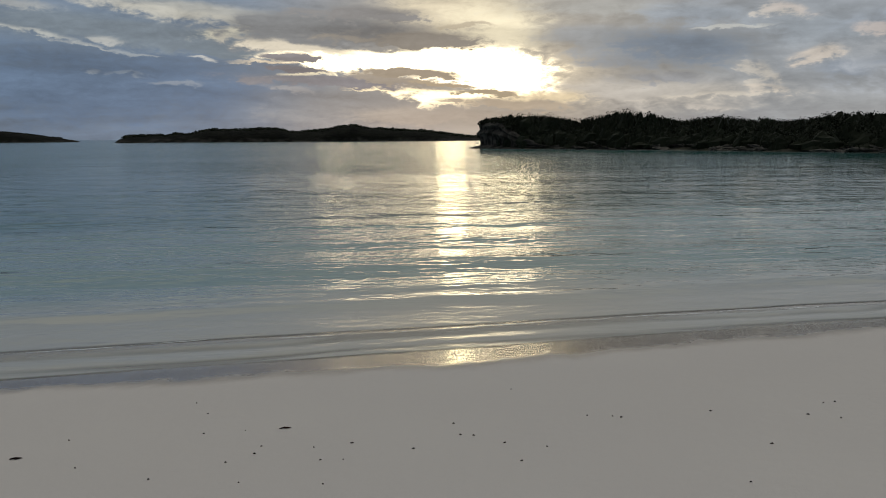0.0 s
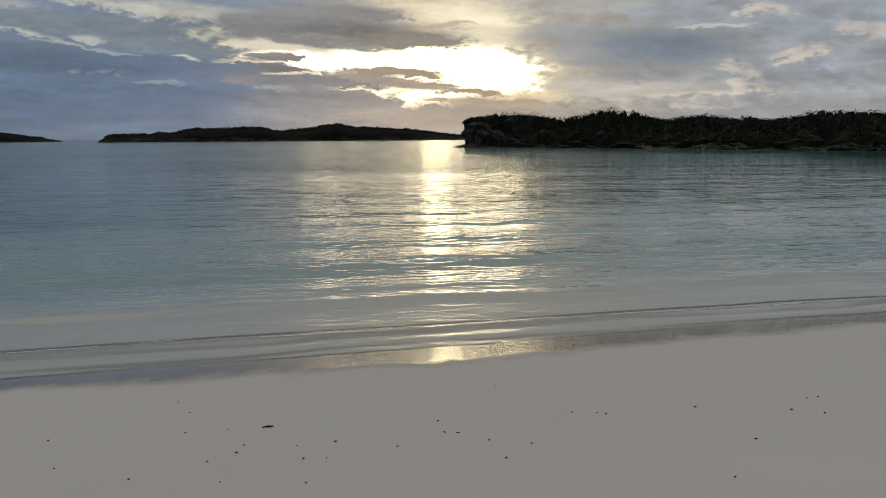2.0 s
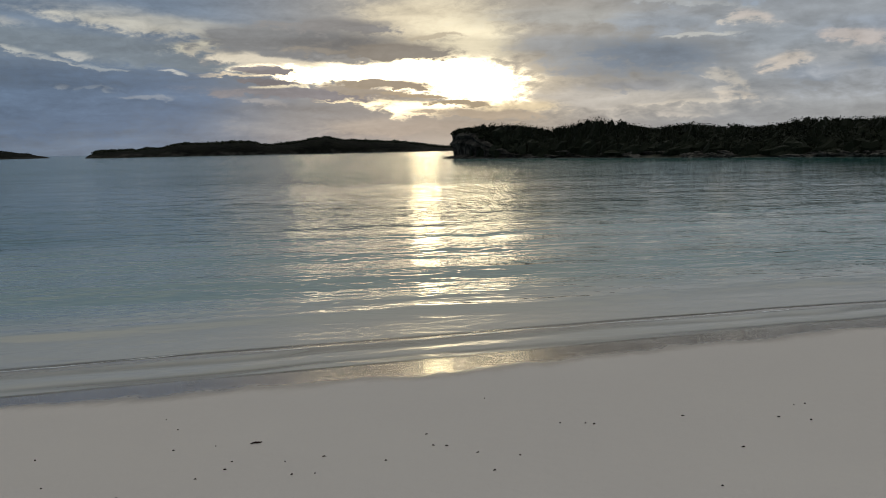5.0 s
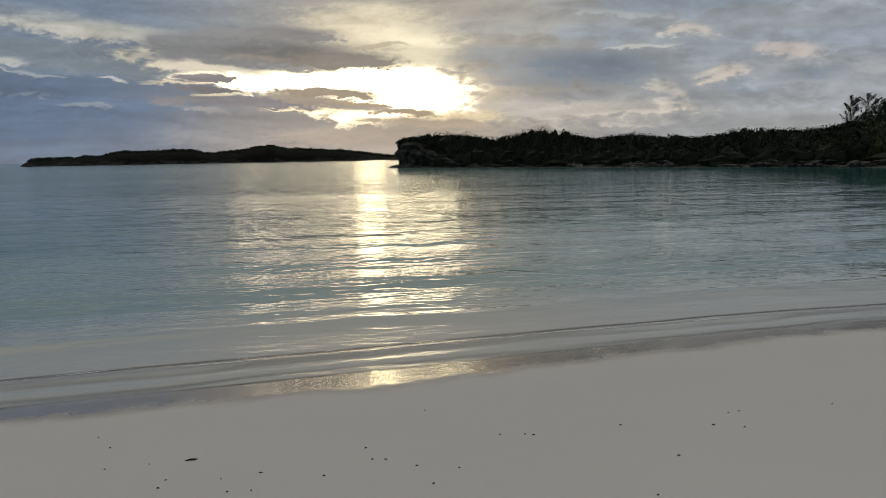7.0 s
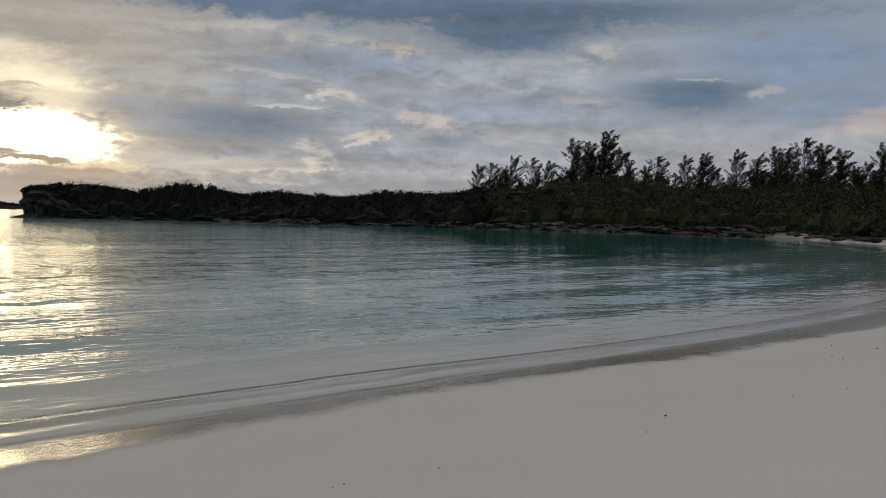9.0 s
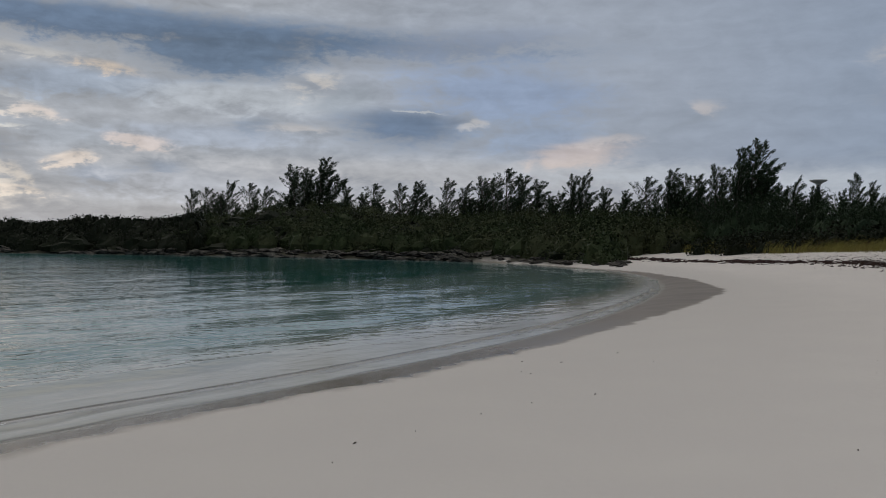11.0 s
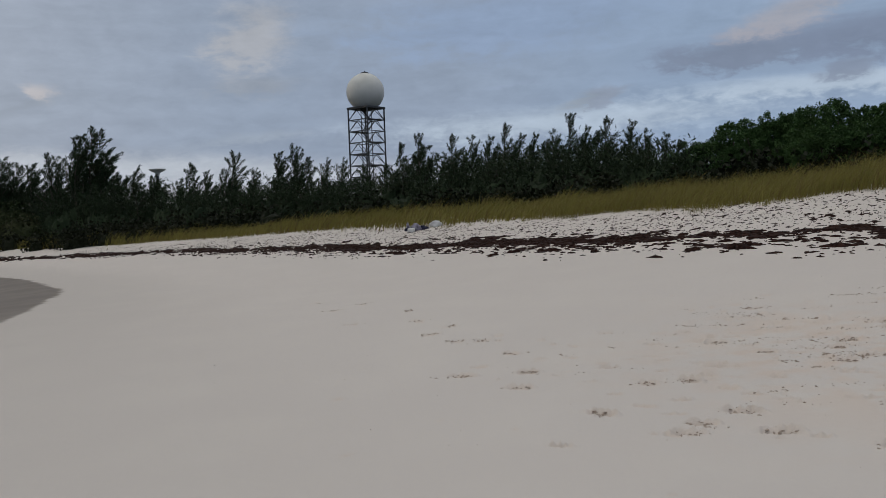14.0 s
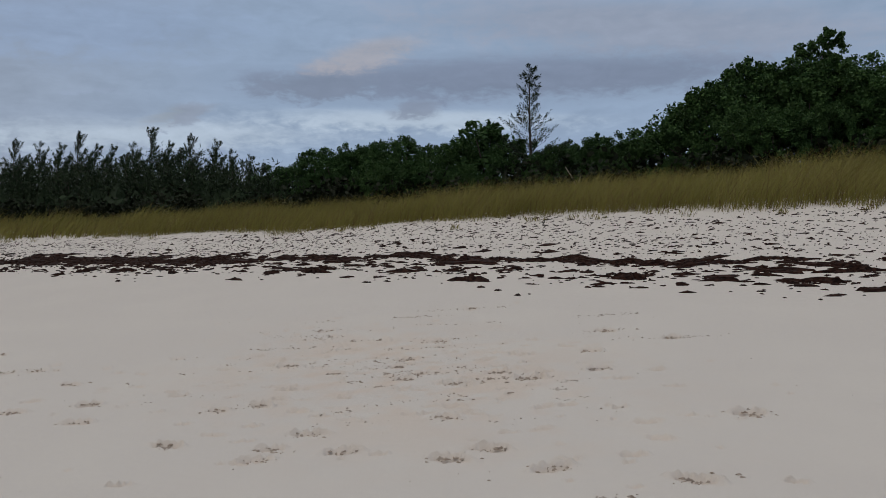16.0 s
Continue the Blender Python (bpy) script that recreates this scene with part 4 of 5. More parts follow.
for az_, el_ in TOPS_LEAFY:
    d_ = np.interp(az_, [102, 110, 118, 128, 140], [48, 42, 38, 37, 36])
    stand(LEAFY, az_, el_, d_ + rng.uniform(-1, 2))
    stand(LEAFY, az_ + rng.uniform(-1, 1), el_ * rng.uniform(0.62, 0.8), d_ - rng.uniform(1.5, 3.5))
for ob, _ in LEAFY:
    for o in (*ob.children, ob):
        bpy.data.objects.remove(o)

lone = [sized(casuarina(301, 6.0, 1, 110, 64, spread_=0.42, start=0.08, lean=0.0, lift=0.52, fine=0.66, taper=0.95, spray=0.62, limb=0.35, label="slender sparse young casuarina standing above the scrub"))]
stand(lone, 118.5, 10.85, 37, 0.9)
flat = [sized(broadleaf(302, 4.0, 2.6, 2600, label="small flat-topped dark tree above the dune scrub"))]
stand(flat, 115.8, 7.32, 39)
clump = [sized(broadleaf(305, 6.6, 3.0, 10000, 0.072, label="tall narrow dense tree standing above the others"))]
stand(clump, 136.2, 12.2, 36.5, 0.85)
stand(clump, 136.5, 10.8, 36.0, 0.75)
for ob in (lone[0][0], flat[0][0], clump[0][0]):
    for o in (*ob.children, ob):
        bpy.data.objects.remove(o)

# low scrub along the ridges of the islands
rows_ = []
for az_ in np.arange(-19.6, 2.7, 0.028):
    tall = np.interp(az_, np.linspace(-20.3, 2.9, len(RIDGE)), RIDGE)
    d_ = 620 + rng.uniform(-12, 10)
    x, y = math.sin(radians(az_)) * d_, math.cos(radians(az_)) * d_
    r_ = rng.uniform(1.2, 3.2)
    rows_.append((x, y, SEA + 0.93 * tall - 0.2, r_, r_ * rng.uniform(0.3, 0.9)))
for az_ in np.arange(-27, -23.2, 0.03):
    d_ = 900 + rng.uniform(-20, 10)
    r_ = rng.uniform(1.5, 3.5)
    rows_.append((math.sin(radians(az_)) * d_, math.cos(radians(az_)) * d_, SEA + np.interp(az_, [-27, -25.3, -23.6], [9, 7, 3]), r_, r_ * 0.6))
bush_cover("shrubs", rows_, 0.45, 46, SHRUB, "wind-cut scrub along the ridge of the far islands, darkened as if backlit", core=0.85, thick=0.25)

# scrub on the far side of the bay and the headland
spots = []
for _ in range(16000):
    az_ = rng.uniform(3.2, 64)
    r_ = rng.uniform(68, 215)
    x, y = seen_from(az_, r_)
    spots.append((x, y))
sx, sy = np.array(spots).T
sd = inland(sx, sy)
sz, ssoil = height(sx, sy, sd)
keep = (sd > np.where(sy > 104, 2.0, 4.2)) & (ssoil > 0.7) & (sd < 42)
# skyline of the wooded headland: azimuth, elevation
HEADLAND = np.array([(2.9, 1.2), (3.4, 1.46), (4.5, 1.52), (5.6, 1.47), (6.3, 1.47), (7.1, 1.28), (7.75, 1.2), (8.85, 1.26), (9.4, 1.43), (9.9, 1.61), (10.5, 1.64), (11.6, 1.66),
                     (12.5, 1.54), (13.0, 1.31), (13.8, 1.19), (14.5, 1.04), (15, 1.11), (15.75, 1.24), (16.6, 1.3), (17.2, 1.25), (17.9, 1.14), (18.8, 1.01), (19.3, 1.18), (20, 1.07),
                     (20.7, 0.95), (21.8, 1.14), (22.5, 1.2), (23.1, 1.44), (23.7, 1.46), (24.1, 1.18), (24.5, 1.48), (25.2, 1.33), (26.3, 1.38), (26.9, 1.26), (27.5, 1.39), (28.5, 1.5), (29.2, 1.56)])


def under_skyline(x, y, share):
    """Height above the ground at which a bush would reach a share of the skyline."""
    az_, d_ = math.degrees(math.atan2(x - VIEW[0], y - VIEW[1])), math.hypot(x - VIEW[0], y - VIEW[1])
    line = np.interp(az_, HEADLAND[:, 0], HEADLAND[:, 1]) if az_ < 29.2 else np.interp(az_, HILL[:, 0], HILL[:, 1])
    return VIEW[2] + math.tan(radians(line * share)) * d_ - ground_at(x, y)


rows_ = []
for az_ in np.arange(3.2, 30, 0.045):
    reach_ = np.arange(100, 185, 1.0)
    off = inland(*[np.array(c) for c in zip(*[seen_from(az_, d) for d in reach_])])
    wet_ = reach_[(off < 1.5) & (reach_ < 168)]
    first = wet_.max() if len(wet_) else 100.0
    back_ = rng.random()
    x, y = seen_from(az_, first + 1.5 + back_ * min(15, 3 + 0.9 * (az_ - 2)))
    h = under_skyline(x, y, rng.uniform(0.9, 1.0) if back_ > 0.5 else (0.2 + 1.3 * back_) * rng.uniform(0.8, 1.05))
    if h > 0.35:
        rows_.append((x, y, ground_at(x, y) - 0.1, rng.uniform(1.0, 2.3), h))
for x, y, z, d in zip(sx[keep], sy[keep], sz[keep], sd[keep]):
    r_ = rng.uniform(1.1, 2.4)
    h = min(r_ * rng.uniform(0.6, 1.0) * (0.55 if d < 7 else 1.0), under_skyline(x, y, 0.93))
    if h > 0.3:
        rows_.append((x, y, z - 0.1, r_, h))
bush_cover("shrubs", rows_[:2300], 0.10, 240, SHRUB, "dense green scrub covering the far shore and headland, darkened as if backlit", slim=0.9, core=0.94, thick=0.12)
# scrub behind the dune, under the trees
rows_ = []
for _ in range(760):
    az_ = 60 + 84 * rng.random() ** 0.8
    lead = np.interp(az_, [60, 66, 75, 85, 95, 105, 118, 130, 142], [76, 70, 62, 53, 45, 39, 33, 31.5, 31])
    x, y = seen_from(az_, lead + rng.uniform(0, 9))
    r_ = rng.uniform(0.7, 1.5)
    rows_.append((x, y, ground_at(x, y) - 0.1, r_, r_ * rng.uniform(0.9, 1.6)))
bush_cover("shrubs", rows_, 0.13, 190, SHRUB, "dark green scrub behind the dune grass")

# tall thicket between and below the trees
rows_ = []
for az_ in np.arange(29.5, 102.5, 0.22):
    eye = NEAR_VIEW if az_ > 82 else VIEW
    d_ = stand_distance(az_) + rng.uniform(-7 if az_ > 62 else 0, 4)
    x, y = seen_from(az_, d_, eye)
    if inland(np.array([x]), np.array([y]))[0] < 6:
        continue
    z = ground_at(x, y)
    el_ = np.interp(az_, [29, 36, 42, 50, 58, 64, 72, 80, 88, 96, 102], [1.5, 2.6, 2.2, 2.3, 2.7, 3.2, 3.1, 3.2, 4.6, 5.1, 4.3]) * rng.uniform(0.75, 1.08)
    h = eye[2] + math.tan(radians(el_)) * d_ - z
    if h > 0.7:
        rows_.append((x, y, z - 0.1, min(1.0 + 0.3 * h, 2.2) * rng.uniform(0.8, 1.2), h))
bush_cover("thicket", rows_, 0.14, 620, NEEDLES, "dark tangled thicket below the casuarina trees", slim=0.22, up=0.9, core=0.55)
# rounder bushes that make a mound in front of the trees across the bay
rows_ = []
for az_ in np.arange(27.0, 62, 0.05):
    walk_d = np.arange(60, 170, 0.5)
    off = inland(*[np.array(c) for c in zip(*[seen_from(az_, d) for d in walk_d])])
    wet_ = walk_d[off < 4.0]
    first = wet_[wet_ < 150].max() if az_ < 54 and len(wet_) else 74.0
    last = max(stand_distance(az_) - 6, first + 6)
    back_ = rng.random()
    d_ = first + (last - first) * back_
    x, y = seen_from(az_, d_)
    if height(np.array([x]), np.array([y]))[1][0] < 0.6:
        continue
    z = ground_at(x, y)
    el_ = np.interp(az_, HILL[:, 0], HILL[:, 1]) * (0.3 + 0.7 * back_) * rng.uniform(0.85, 1.03) * (1 + 0.04 * math.sin(az_ * 3.1))
    h = VIEW[2] + math.tan(radians(el_)) * d_ - z
    if h > 0.4:
        rows_.append((x, y, z - 0.1, rng.uniform(1.2, 2.2), min(h, 5.5)))
for az_ in np.arange(54.5, 61.5, 0.16):
    back_ = rng.random()
    d_ = 84 + 9 * back_
    x, y = seen_from(az_, d_)
    z = ground_at(x, y)
    h = VIEW[2] + math.tan(radians((1.0 + 1.5 * back_) * rng.uniform(0.85, 1.1))) * d_ - z
    rows_.append((x, y, z - 0.1, rng.uniform(1.0, 1.8), max(min(h, 4.0), 0.7)))
for _ in range(520):
    x, y = rng.uniform(56, 80), rng.uniform(38, 78)
    d = inland(np.array([x]), np.array([y]))[0]
    if 3.4 < d < 14 and y - 0.45 * x > 13.5 + rng.uniform(0, 2):
        r_ = rng.uniform(0.7, 1.5)
        rows_.append((x, y, ground_at(x, y) - 0.1, r_, rng.uniform(0.5, 1.0) + 0.09 * d))
bush_cover("shrubs", rows_, 0.13, 380, MOUND, "rounded dark green bushes below the casuarina trees", core=0.84, thick=0.22)

# ---- rocks ----
BOULDERS = []
for k in range(5):
    ob = part("rock", lump(1.0, 0.6, 11 + k, 0.75, 3), ROCK)
    BOULDERS.append(tagged(ob, "weathered grey limestone rock on the shore", "rock", "rocks along the far shore"))
start_ = int(np.argmin(np.hypot(SHORE[:, 0] - 65, SHORE[:, 1] - 60)))
stop_ = int(np.argmin(np.hypot(SHORE[:, 0] - 7.9, SHORE[:, 1] - 163)))
for k in range(185):
    t = rng.uniform(start_, stop_ - 2)
    i = int(t)
    p, q = Vector(SHORE[i]), Vector(SHORE[i + 1])
    p = p.lerp(q, t - i)
    d = (q - Vector(SHORE[i])).normalized()
    size = rng.uniform(0.25, 0.8)
    off = rng.uniform(-0.4, 3.0)
    x, y = p.x + d.y * off, p.y - d.x * off
    z = max(ground_at(x, y), SEA - 0.1)
    copy_thing(BOULDERS[k % 5], pose(x, y, z + 0.05 * size, rng.uniform(-12, 12), rng.uniform(-12, 12), math.degrees(math.atan2(d.y, d.x)) + rng.uniform(-30, 30)) @ Matrix.Diagonal((size * rng.uniform(1.3, 2.4), size, size * rng.uniform(0.35, 0.8), 1)))
for k in range(540):
    x, y = rng.uniform(54, 74), rng.uniform(34, 62)
    off = inland(np.array([x]), np.array([y]))[0]
    size = rng.uniform(0.12, 0.42)
    if not (0.8 if y - 0.45 * x > 17 else 1.8) < off < 5.0 or y - 0.45 * x < 11.5:
        continue
    copy_thing(BOULDERS[k % 5], pose(x, y, ground_at(x, y) + 0.05, 0, 0, rng.uniform(0, 360)) @ Matrix.Diagonal((size * 1.5, size, size * 0.8, 1)))
for ob in BOULDERS:
    bpy.data.objects.remove(ob)


def headland_cliff():
    """A pitted, overhanging limestone face round the tip of the headland."""
    i0 = stop_ - 22
    line = np.concatenate([SHORE[i0:stop_ + 9]])
    t = np.linspace(0, len(line) - 1, 180)
    x, y = np.interp(t, np.arange(len(line)), line[:, 0]), np.interp(t, np.arange(len(line)), line[:, 1])
    nx, ny = np.gradient(y), -np.gradient(x)
    k = np.hypot(nx, ny)
    nx, ny = nx / k, ny / k
    w = np.linspace(0, 1, 180)
    tall = np.interp(w, [0, 0.25, 0.5, 0.6, 0.68, 0.9, 1.0], [0.2, 0.4, 0.8, 2.6, 5.1, 4.9, 3.5])
    profile = [(-0.7, -0.10), (-0.9, 0.02), (-0.2, 0.06), (0.9, 0.12), (0.7, 0.25), (0.9, 0.4), (0.5, 0.55), (0.9, 0.7), (0.7, 0.84), (1.3, 0.95), (2.4, 1.02), (6.0, 0.96), (9.0, 0.75)]
    v = []
    for o, h in profile:
        rough = 0.7 * wave_noise(x * 1.0 + h * 9, y + h * 7, 0.8, 61) * (0.2 < h + 0.2 < 1.15)
        v.append(np.stack([x + nx * (o + rough), y + ny * (o + rough), SEA + h * tall + 0.25 * wave_noise(x + h * 5, y, 1.1, 62) * (h > 0.05)], -1))
    v = np.stack(v, 1)
    m = len(profile)
    i, j = np.meshgrid(np.arange(179), np.arange(m - 1), indexing="ij")
    f = np.stack([i * m + j, (i + 1) * m + j, (i + 1) * m + j + 1, i * m + j + 1], -1).reshape(-1, 4)
    tagged(sheet("headland_cliff", v.reshape(-1, 3), f, CLIFF, smooth=False), "pitted grey limestone cliff at the tip of the headland", "cliff", kind="structure")
    rows = []
    for _ in range(420):
        q = int(rng.integers(20, 179))
        o = rng.uniform(1.6, 9)
        r_ = rng.uniform(0.7, 1.5)
        rows.append((x[q] + nx[q] * o, y[q] + ny[q] * o, SEA + tall[q] * 0.93, r_, r_ * rng.uniform(0.5, 0.9)))
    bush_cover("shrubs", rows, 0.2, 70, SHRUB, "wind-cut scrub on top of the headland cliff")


headland_cliff()


# ---- radar tower ----
def bar(bm, a, b, r, sides=6):
    tube(bm, [Vector(a), Vector(b)], [r, r], sides)


def radar_tower():
    dist, az_ = 158.0, 81.6
    x, y = seen_from(az_, dist)
    base = 7.0
    root = new("radar_tower")
    root.matrix_basis = pose(x, y, base, 0, 0, -az_ + 3)
    tagged(root, "white radome on a tall open steel lattice tower", "radar tower")
    deck = VIEW[2] + math.tan(radians(7.40)) * dist - base
    half = 3.15
    corner = [Vector((math.cos(a) * half, math.sin(a) * half, 0)) for a in (0, math.pi / 2, math.pi, 1.5 * math.pi)]
    for c in corner:
        bm = bmesh.new()
        bar(bm, c + Vector((0, 0, -0.5)), c + Vector((0, 0, deck)), 0.14)
        part("leg", bm, STEEL, root)
    step_ = 2.0
    levels = int(deck // step_)
    for k in range(levels):
        lo, hi = deck - (k + 1) * step_, deck - k * step_
        for i in range(4):
            a, b = corner[i], corner[(i + 1) % 4]
            up = Vector((0, 0, 1))
            bm = bmesh.new()
            bar(bm, a + up * lo, b + up * lo, 0.10, 4)
            part("girt", bm, STEEL, root)
            bm = bmesh.new()
            bar(bm, a + up * lo, a.lerp(b, 0.5) + up * hi, 0.075, 4)
            bar(bm, b + up * lo, a.lerp(b, 0.5) + up * hi, 0.075, 4)
            part("brace", bm, STEEL, root)
    for k in range(levels):
        lo = deck - (k + 1) * step_
        bm = bmesh.new()
        side = 0.9 if k % 2 else -0.9
        bar(bm, (-side, 0.5, lo), (side, 0.5, lo + step_), 0.11, 4)
        bar(bm, (-side, -0.1, lo), (side, -0.1, lo + step_), 0.11, 4)
        part("stair", bm, STEEL, root)
    for ox, oy in ((-0.9, 0.6), (0.9, 0.6), (0.9, -0.2), (-0.9, -0.2)):
        bm = bmesh.new()
        bar(bm, (ox, oy, 0), (ox, oy, deck), 0.07, 4)
        part("stair_post", bm, STEEL, root)
    bm = bmesh.new()
    bmesh.ops.create_cone(bm, cap_ends=True, segments=4, radius1=half + 0.25, radius2=half + 0.25, depth=0.34, matrix=Matrix.Translation((0, 0, deck + 0.1)))
    part("platform", bm, STEEL, root)
    for k in range(1, levels):
        bm = bmesh.new()
        way_ = 1 if k % 2 else -1
        bmesh.ops.create_cube(bm, size=1.0, matrix=Matrix.Translation((way_ * 1.25, -way_ * 0.9, deck - k * step_)) @ Matrix.Diagonal((2.3, 1.5, 0.14, 1)))
        bar(bm, (way_ * 0.2, -way_ * 1.6, deck - k * step_ + 0.9), (way_ * 2.3, -way_ * 1.6, deck - k * step_ + 0.9), 0.035, 4)
        part("landing", bm, STEEL, root)
    r = 3.32
    bm = bmesh.new()
    bmesh.ops.create_uvsphere(bm, u_segments=48, v_segments=32, radius=r)
    cut = [v for v in bm.verts if v.co.z < -r * 0.84]
    bmesh.ops.delete(bm, geom=cut, context="VERTS")
    for v in bm.verts:
        v.co.z += deck + 0.25 + r * 0.82
    dome = part("radome", bm, RADOME, root, "off-white ball-shaped radome", smooth=True)
    seams = bmesh.new()
    for m in range(12):
        a = 2 * math.pi * m / 12
        pts = [Vector((math.cos(a) * math.sin(t), math.sin(a) * math.sin(t), math.cos(t))) * (r + 0.004) + Vector((0, 0, deck + 0.25 + r * 0.82)) for t in np.linspace(0.05, 2.5, 22)]
        tube(seams, pts, [0.012] * len(pts), 4)
    part("seam", seams, RADOME, dome)
    top = deck + 0.25 + r * 1.82
    bm = bmesh.new()
    bmesh.ops.create_cone(bm, cap_ends=True, segments=16, radius1=0.75, radius2=0.6, depth=0.16, matrix=Matrix.Translation((0, 0, top + 0.05)))
    part("cap", bm, STEEL, dome)
    bm = bmesh.new()
    bar(bm, (0, 0, top), (0, 0, top + 0.42), 0.07)
    part("beacon", bm, STEEL, dome)


radar_tower()


def dish_mast():
    x, y = seen_from(68.6, 150)
    z = VIEW[2] + math.tan(radians(3.95)) * 150
    root = new("dish_antenna")
    root.matrix_basis = pose(x, y, z - 6)
    tagged(root, "pale shallow dish antenna on a short mast above the trees", "antenna")
    bm = bmesh.new()
    prof = [(0.38, 4.9), (0.36, 5.3), (0.95, 5.62), (1.28, 5.80), (1.34, 5.98), (1.22, 5.98), (0.8, 5.82), (0.1, 5.78)]
    rows = [[bm.verts.new((math.cos(a) * r_, math.sin(a) * r_, h)) for a in np.linspace(0, 2 * math.pi, 21)[:-1]] for r_, h in prof]
    for a, b in zip(rows, rows[1:]):
        for i in range(20):
            bm.faces.new((a[i], a[(i + 1) % 20], b[(i + 1) % 20], b[i]))
    part("dish", bm, RADOME, root, smooth=True)
    bm = bmesh.new()
    bar(bm, (0, 0, 0), (0, 0, 5.1), 0.25, 10)
    part("mast", bm, STEEL, root)


dish_mast()


# ---- dune grass ----
def from_dune(s, u):
    """Plan place from metres across the dune and along it."""
    s = s - np.interp(u, [25, 40, 55, 70, 85, 100, 140], [0, 2, 6, 12, 19, 26, 45])
    return 0.52 * s + 0.854 * u, -0.854 * s + 0.52 * u


def grass(name, count, u0, u1, wide, label):
    g = np.random.default_rng(int(u0 * 7 + 900))
    u = g.uniform(u0, u1, count)
    s = 20.0 + 9.0 * g.random(count) ** 0.85
    edge = 20.8 + 1.2 * wave_noise(u, u * 0.3, 0.55, 71) + 1.1 * wave_noise(u, u * 0.1, 2.4, 72) + g.exponential(0.35, count)
    s, u = s[s > edge], u[s > edge]
    x, y = from_dune(s, u)
    x, y = x + g.normal(0, 0.05, len(x)), y + g.normal(0, 0.05, len(x))
    z, _ = height(x, y)
    m = len(x)
    tuft = 0.76 + 0.30 * ease(u, 24, 4) + 0.45 * wave_noise(x, y, 1.7, 73) + 0.22 * wave_noise(x, y, 0.35, 74)
    L = g.uniform(0.40, 1.15, m) * np.clip(tuft, 0.35, 1.35)
    turn = g.normal(-1.4, 0.8, m)
    bend = g.uniform(0.25, 1.25, m)
    d = np.stack([np.cos(turn), np.sin(turn), np.zeros(m)], -1)
    side = np.stack([-d[:, 1], d[:, 0], np.zeros(m)], -1)
    face = g.uniform(0, math.pi, m)[:, None]
    side = side * np.cos(face) + d * np.sin(face)
    p = np.stack([x, y, z - 0.03], -1)
    up = np.array([0, 0, 1.0])
    at_ = [p + up * (L * h)[:, None] + d * (L * bend * h**2)[:, None] for h in (0.0, 0.4, 0.75, 1.0)]
    w = wide * g.uniform(0.6, 1.2, m)[:, None]
    v = np.stack([at_[0] - side * w, at_[0] + side * w, at_[1] - side * w * 0.85, at_[1] + side * w * 0.85, at_[2] - side * w * 0.55, at_[2] + side * w * 0.55, at_[3]], 1).reshape(-1, 3)
    k = np.arange(m)[:, None] * 7
    f = np.concatenate([k + np.array([[0, 1, 3]]), k + np.array([[0, 3, 2]]), k + np.array([[2, 3, 5]]), k + np.array([[2, 5, 4]]), k + np.array([[4, 5, 6]])])
    tagged(sheet(name, v, f, GRASS, smooth=False), label, "grass", kind="stuff")


grass("dune_grass", 125000, -10, 34, 0.0048, "tall yellow-green dune grass bent by the wind")
grass("dune_grass", 42000, 34, 100, 0.014, "yellow-green dune grass along the far beach")


def grass_tufts():
    """Loose tufts that creep down the sand in front of the dune grass."""
    g = np.random.default_rng(77)
    vs, base = [], 0
    for _ in range(60):
        u, s = g.uniform(-8, 50), 21.0 - abs(g.normal(0, 0.45))
        x, y = from_dune(s, u)
        z = ground_at(x, y)
        for _ in range(int(g.integers(10, 34))):
            a, L = g.uniform(0, 6.283), g.uniform(0.06, 0.22)
            d = np.array([math.cos(a), math.sin(a), 0]) * g.uniform(0.1, 0.5)
            p = np.array([x + g.normal(0, 0.08), y + g.normal(0, 0.08), z - 0.03])
            side = np.array([-math.sin(a), math.cos(a), 0]) * 0.0025
            vs.append([p - side, p + side, p + d * L * 0.4 + (0, 0, L * 0.6), p + d * L + (0, 0, L * 0.85)])
    v = np.array(vs).reshape(-1, 3)
    tagged(sheet("grass_tufts", v, np.arange(len(v)).reshape(-1, 4), GRASS, smooth=False), "loose tufts of yellow-green grass creeping down the sand", "grass", kind="stuff")


grass_tufts()


def dead_branch():
    x, y = seen_from(121.9, 33.5, NEAR_VIEW)
    z = ground_at(x, y)
    bm = bmesh.new()
    tube(bm, [Vector((0, 0, -0.2)), Vector((0.10, 0.24, 0.7)), Vector((0.22, 0.50, 1.25)), Vector((0.30, 0.68, 1.55))], [0.035, 0.03, 0.022, 0.01])
    tube(bm, [Vector((0.10, 0.24, 0.7)), Vector((0.08, 0.2, 1.05)), Vector((0.04, 0.14, 1.25))], [0.018, 0.012, 0.005], 5)
    ob = part("dead_branch", bm, material("bleached_wood", mottled((0.30, 0.27, 0.22), (0.42, 0.38, 0.32), 6.0)), smooth=True)
    ob.matrix_basis = pose(x, y, z)
    tagged(ob, "pale bleached dead branch sticking out of the dune grass", "branch")


dead_branch()


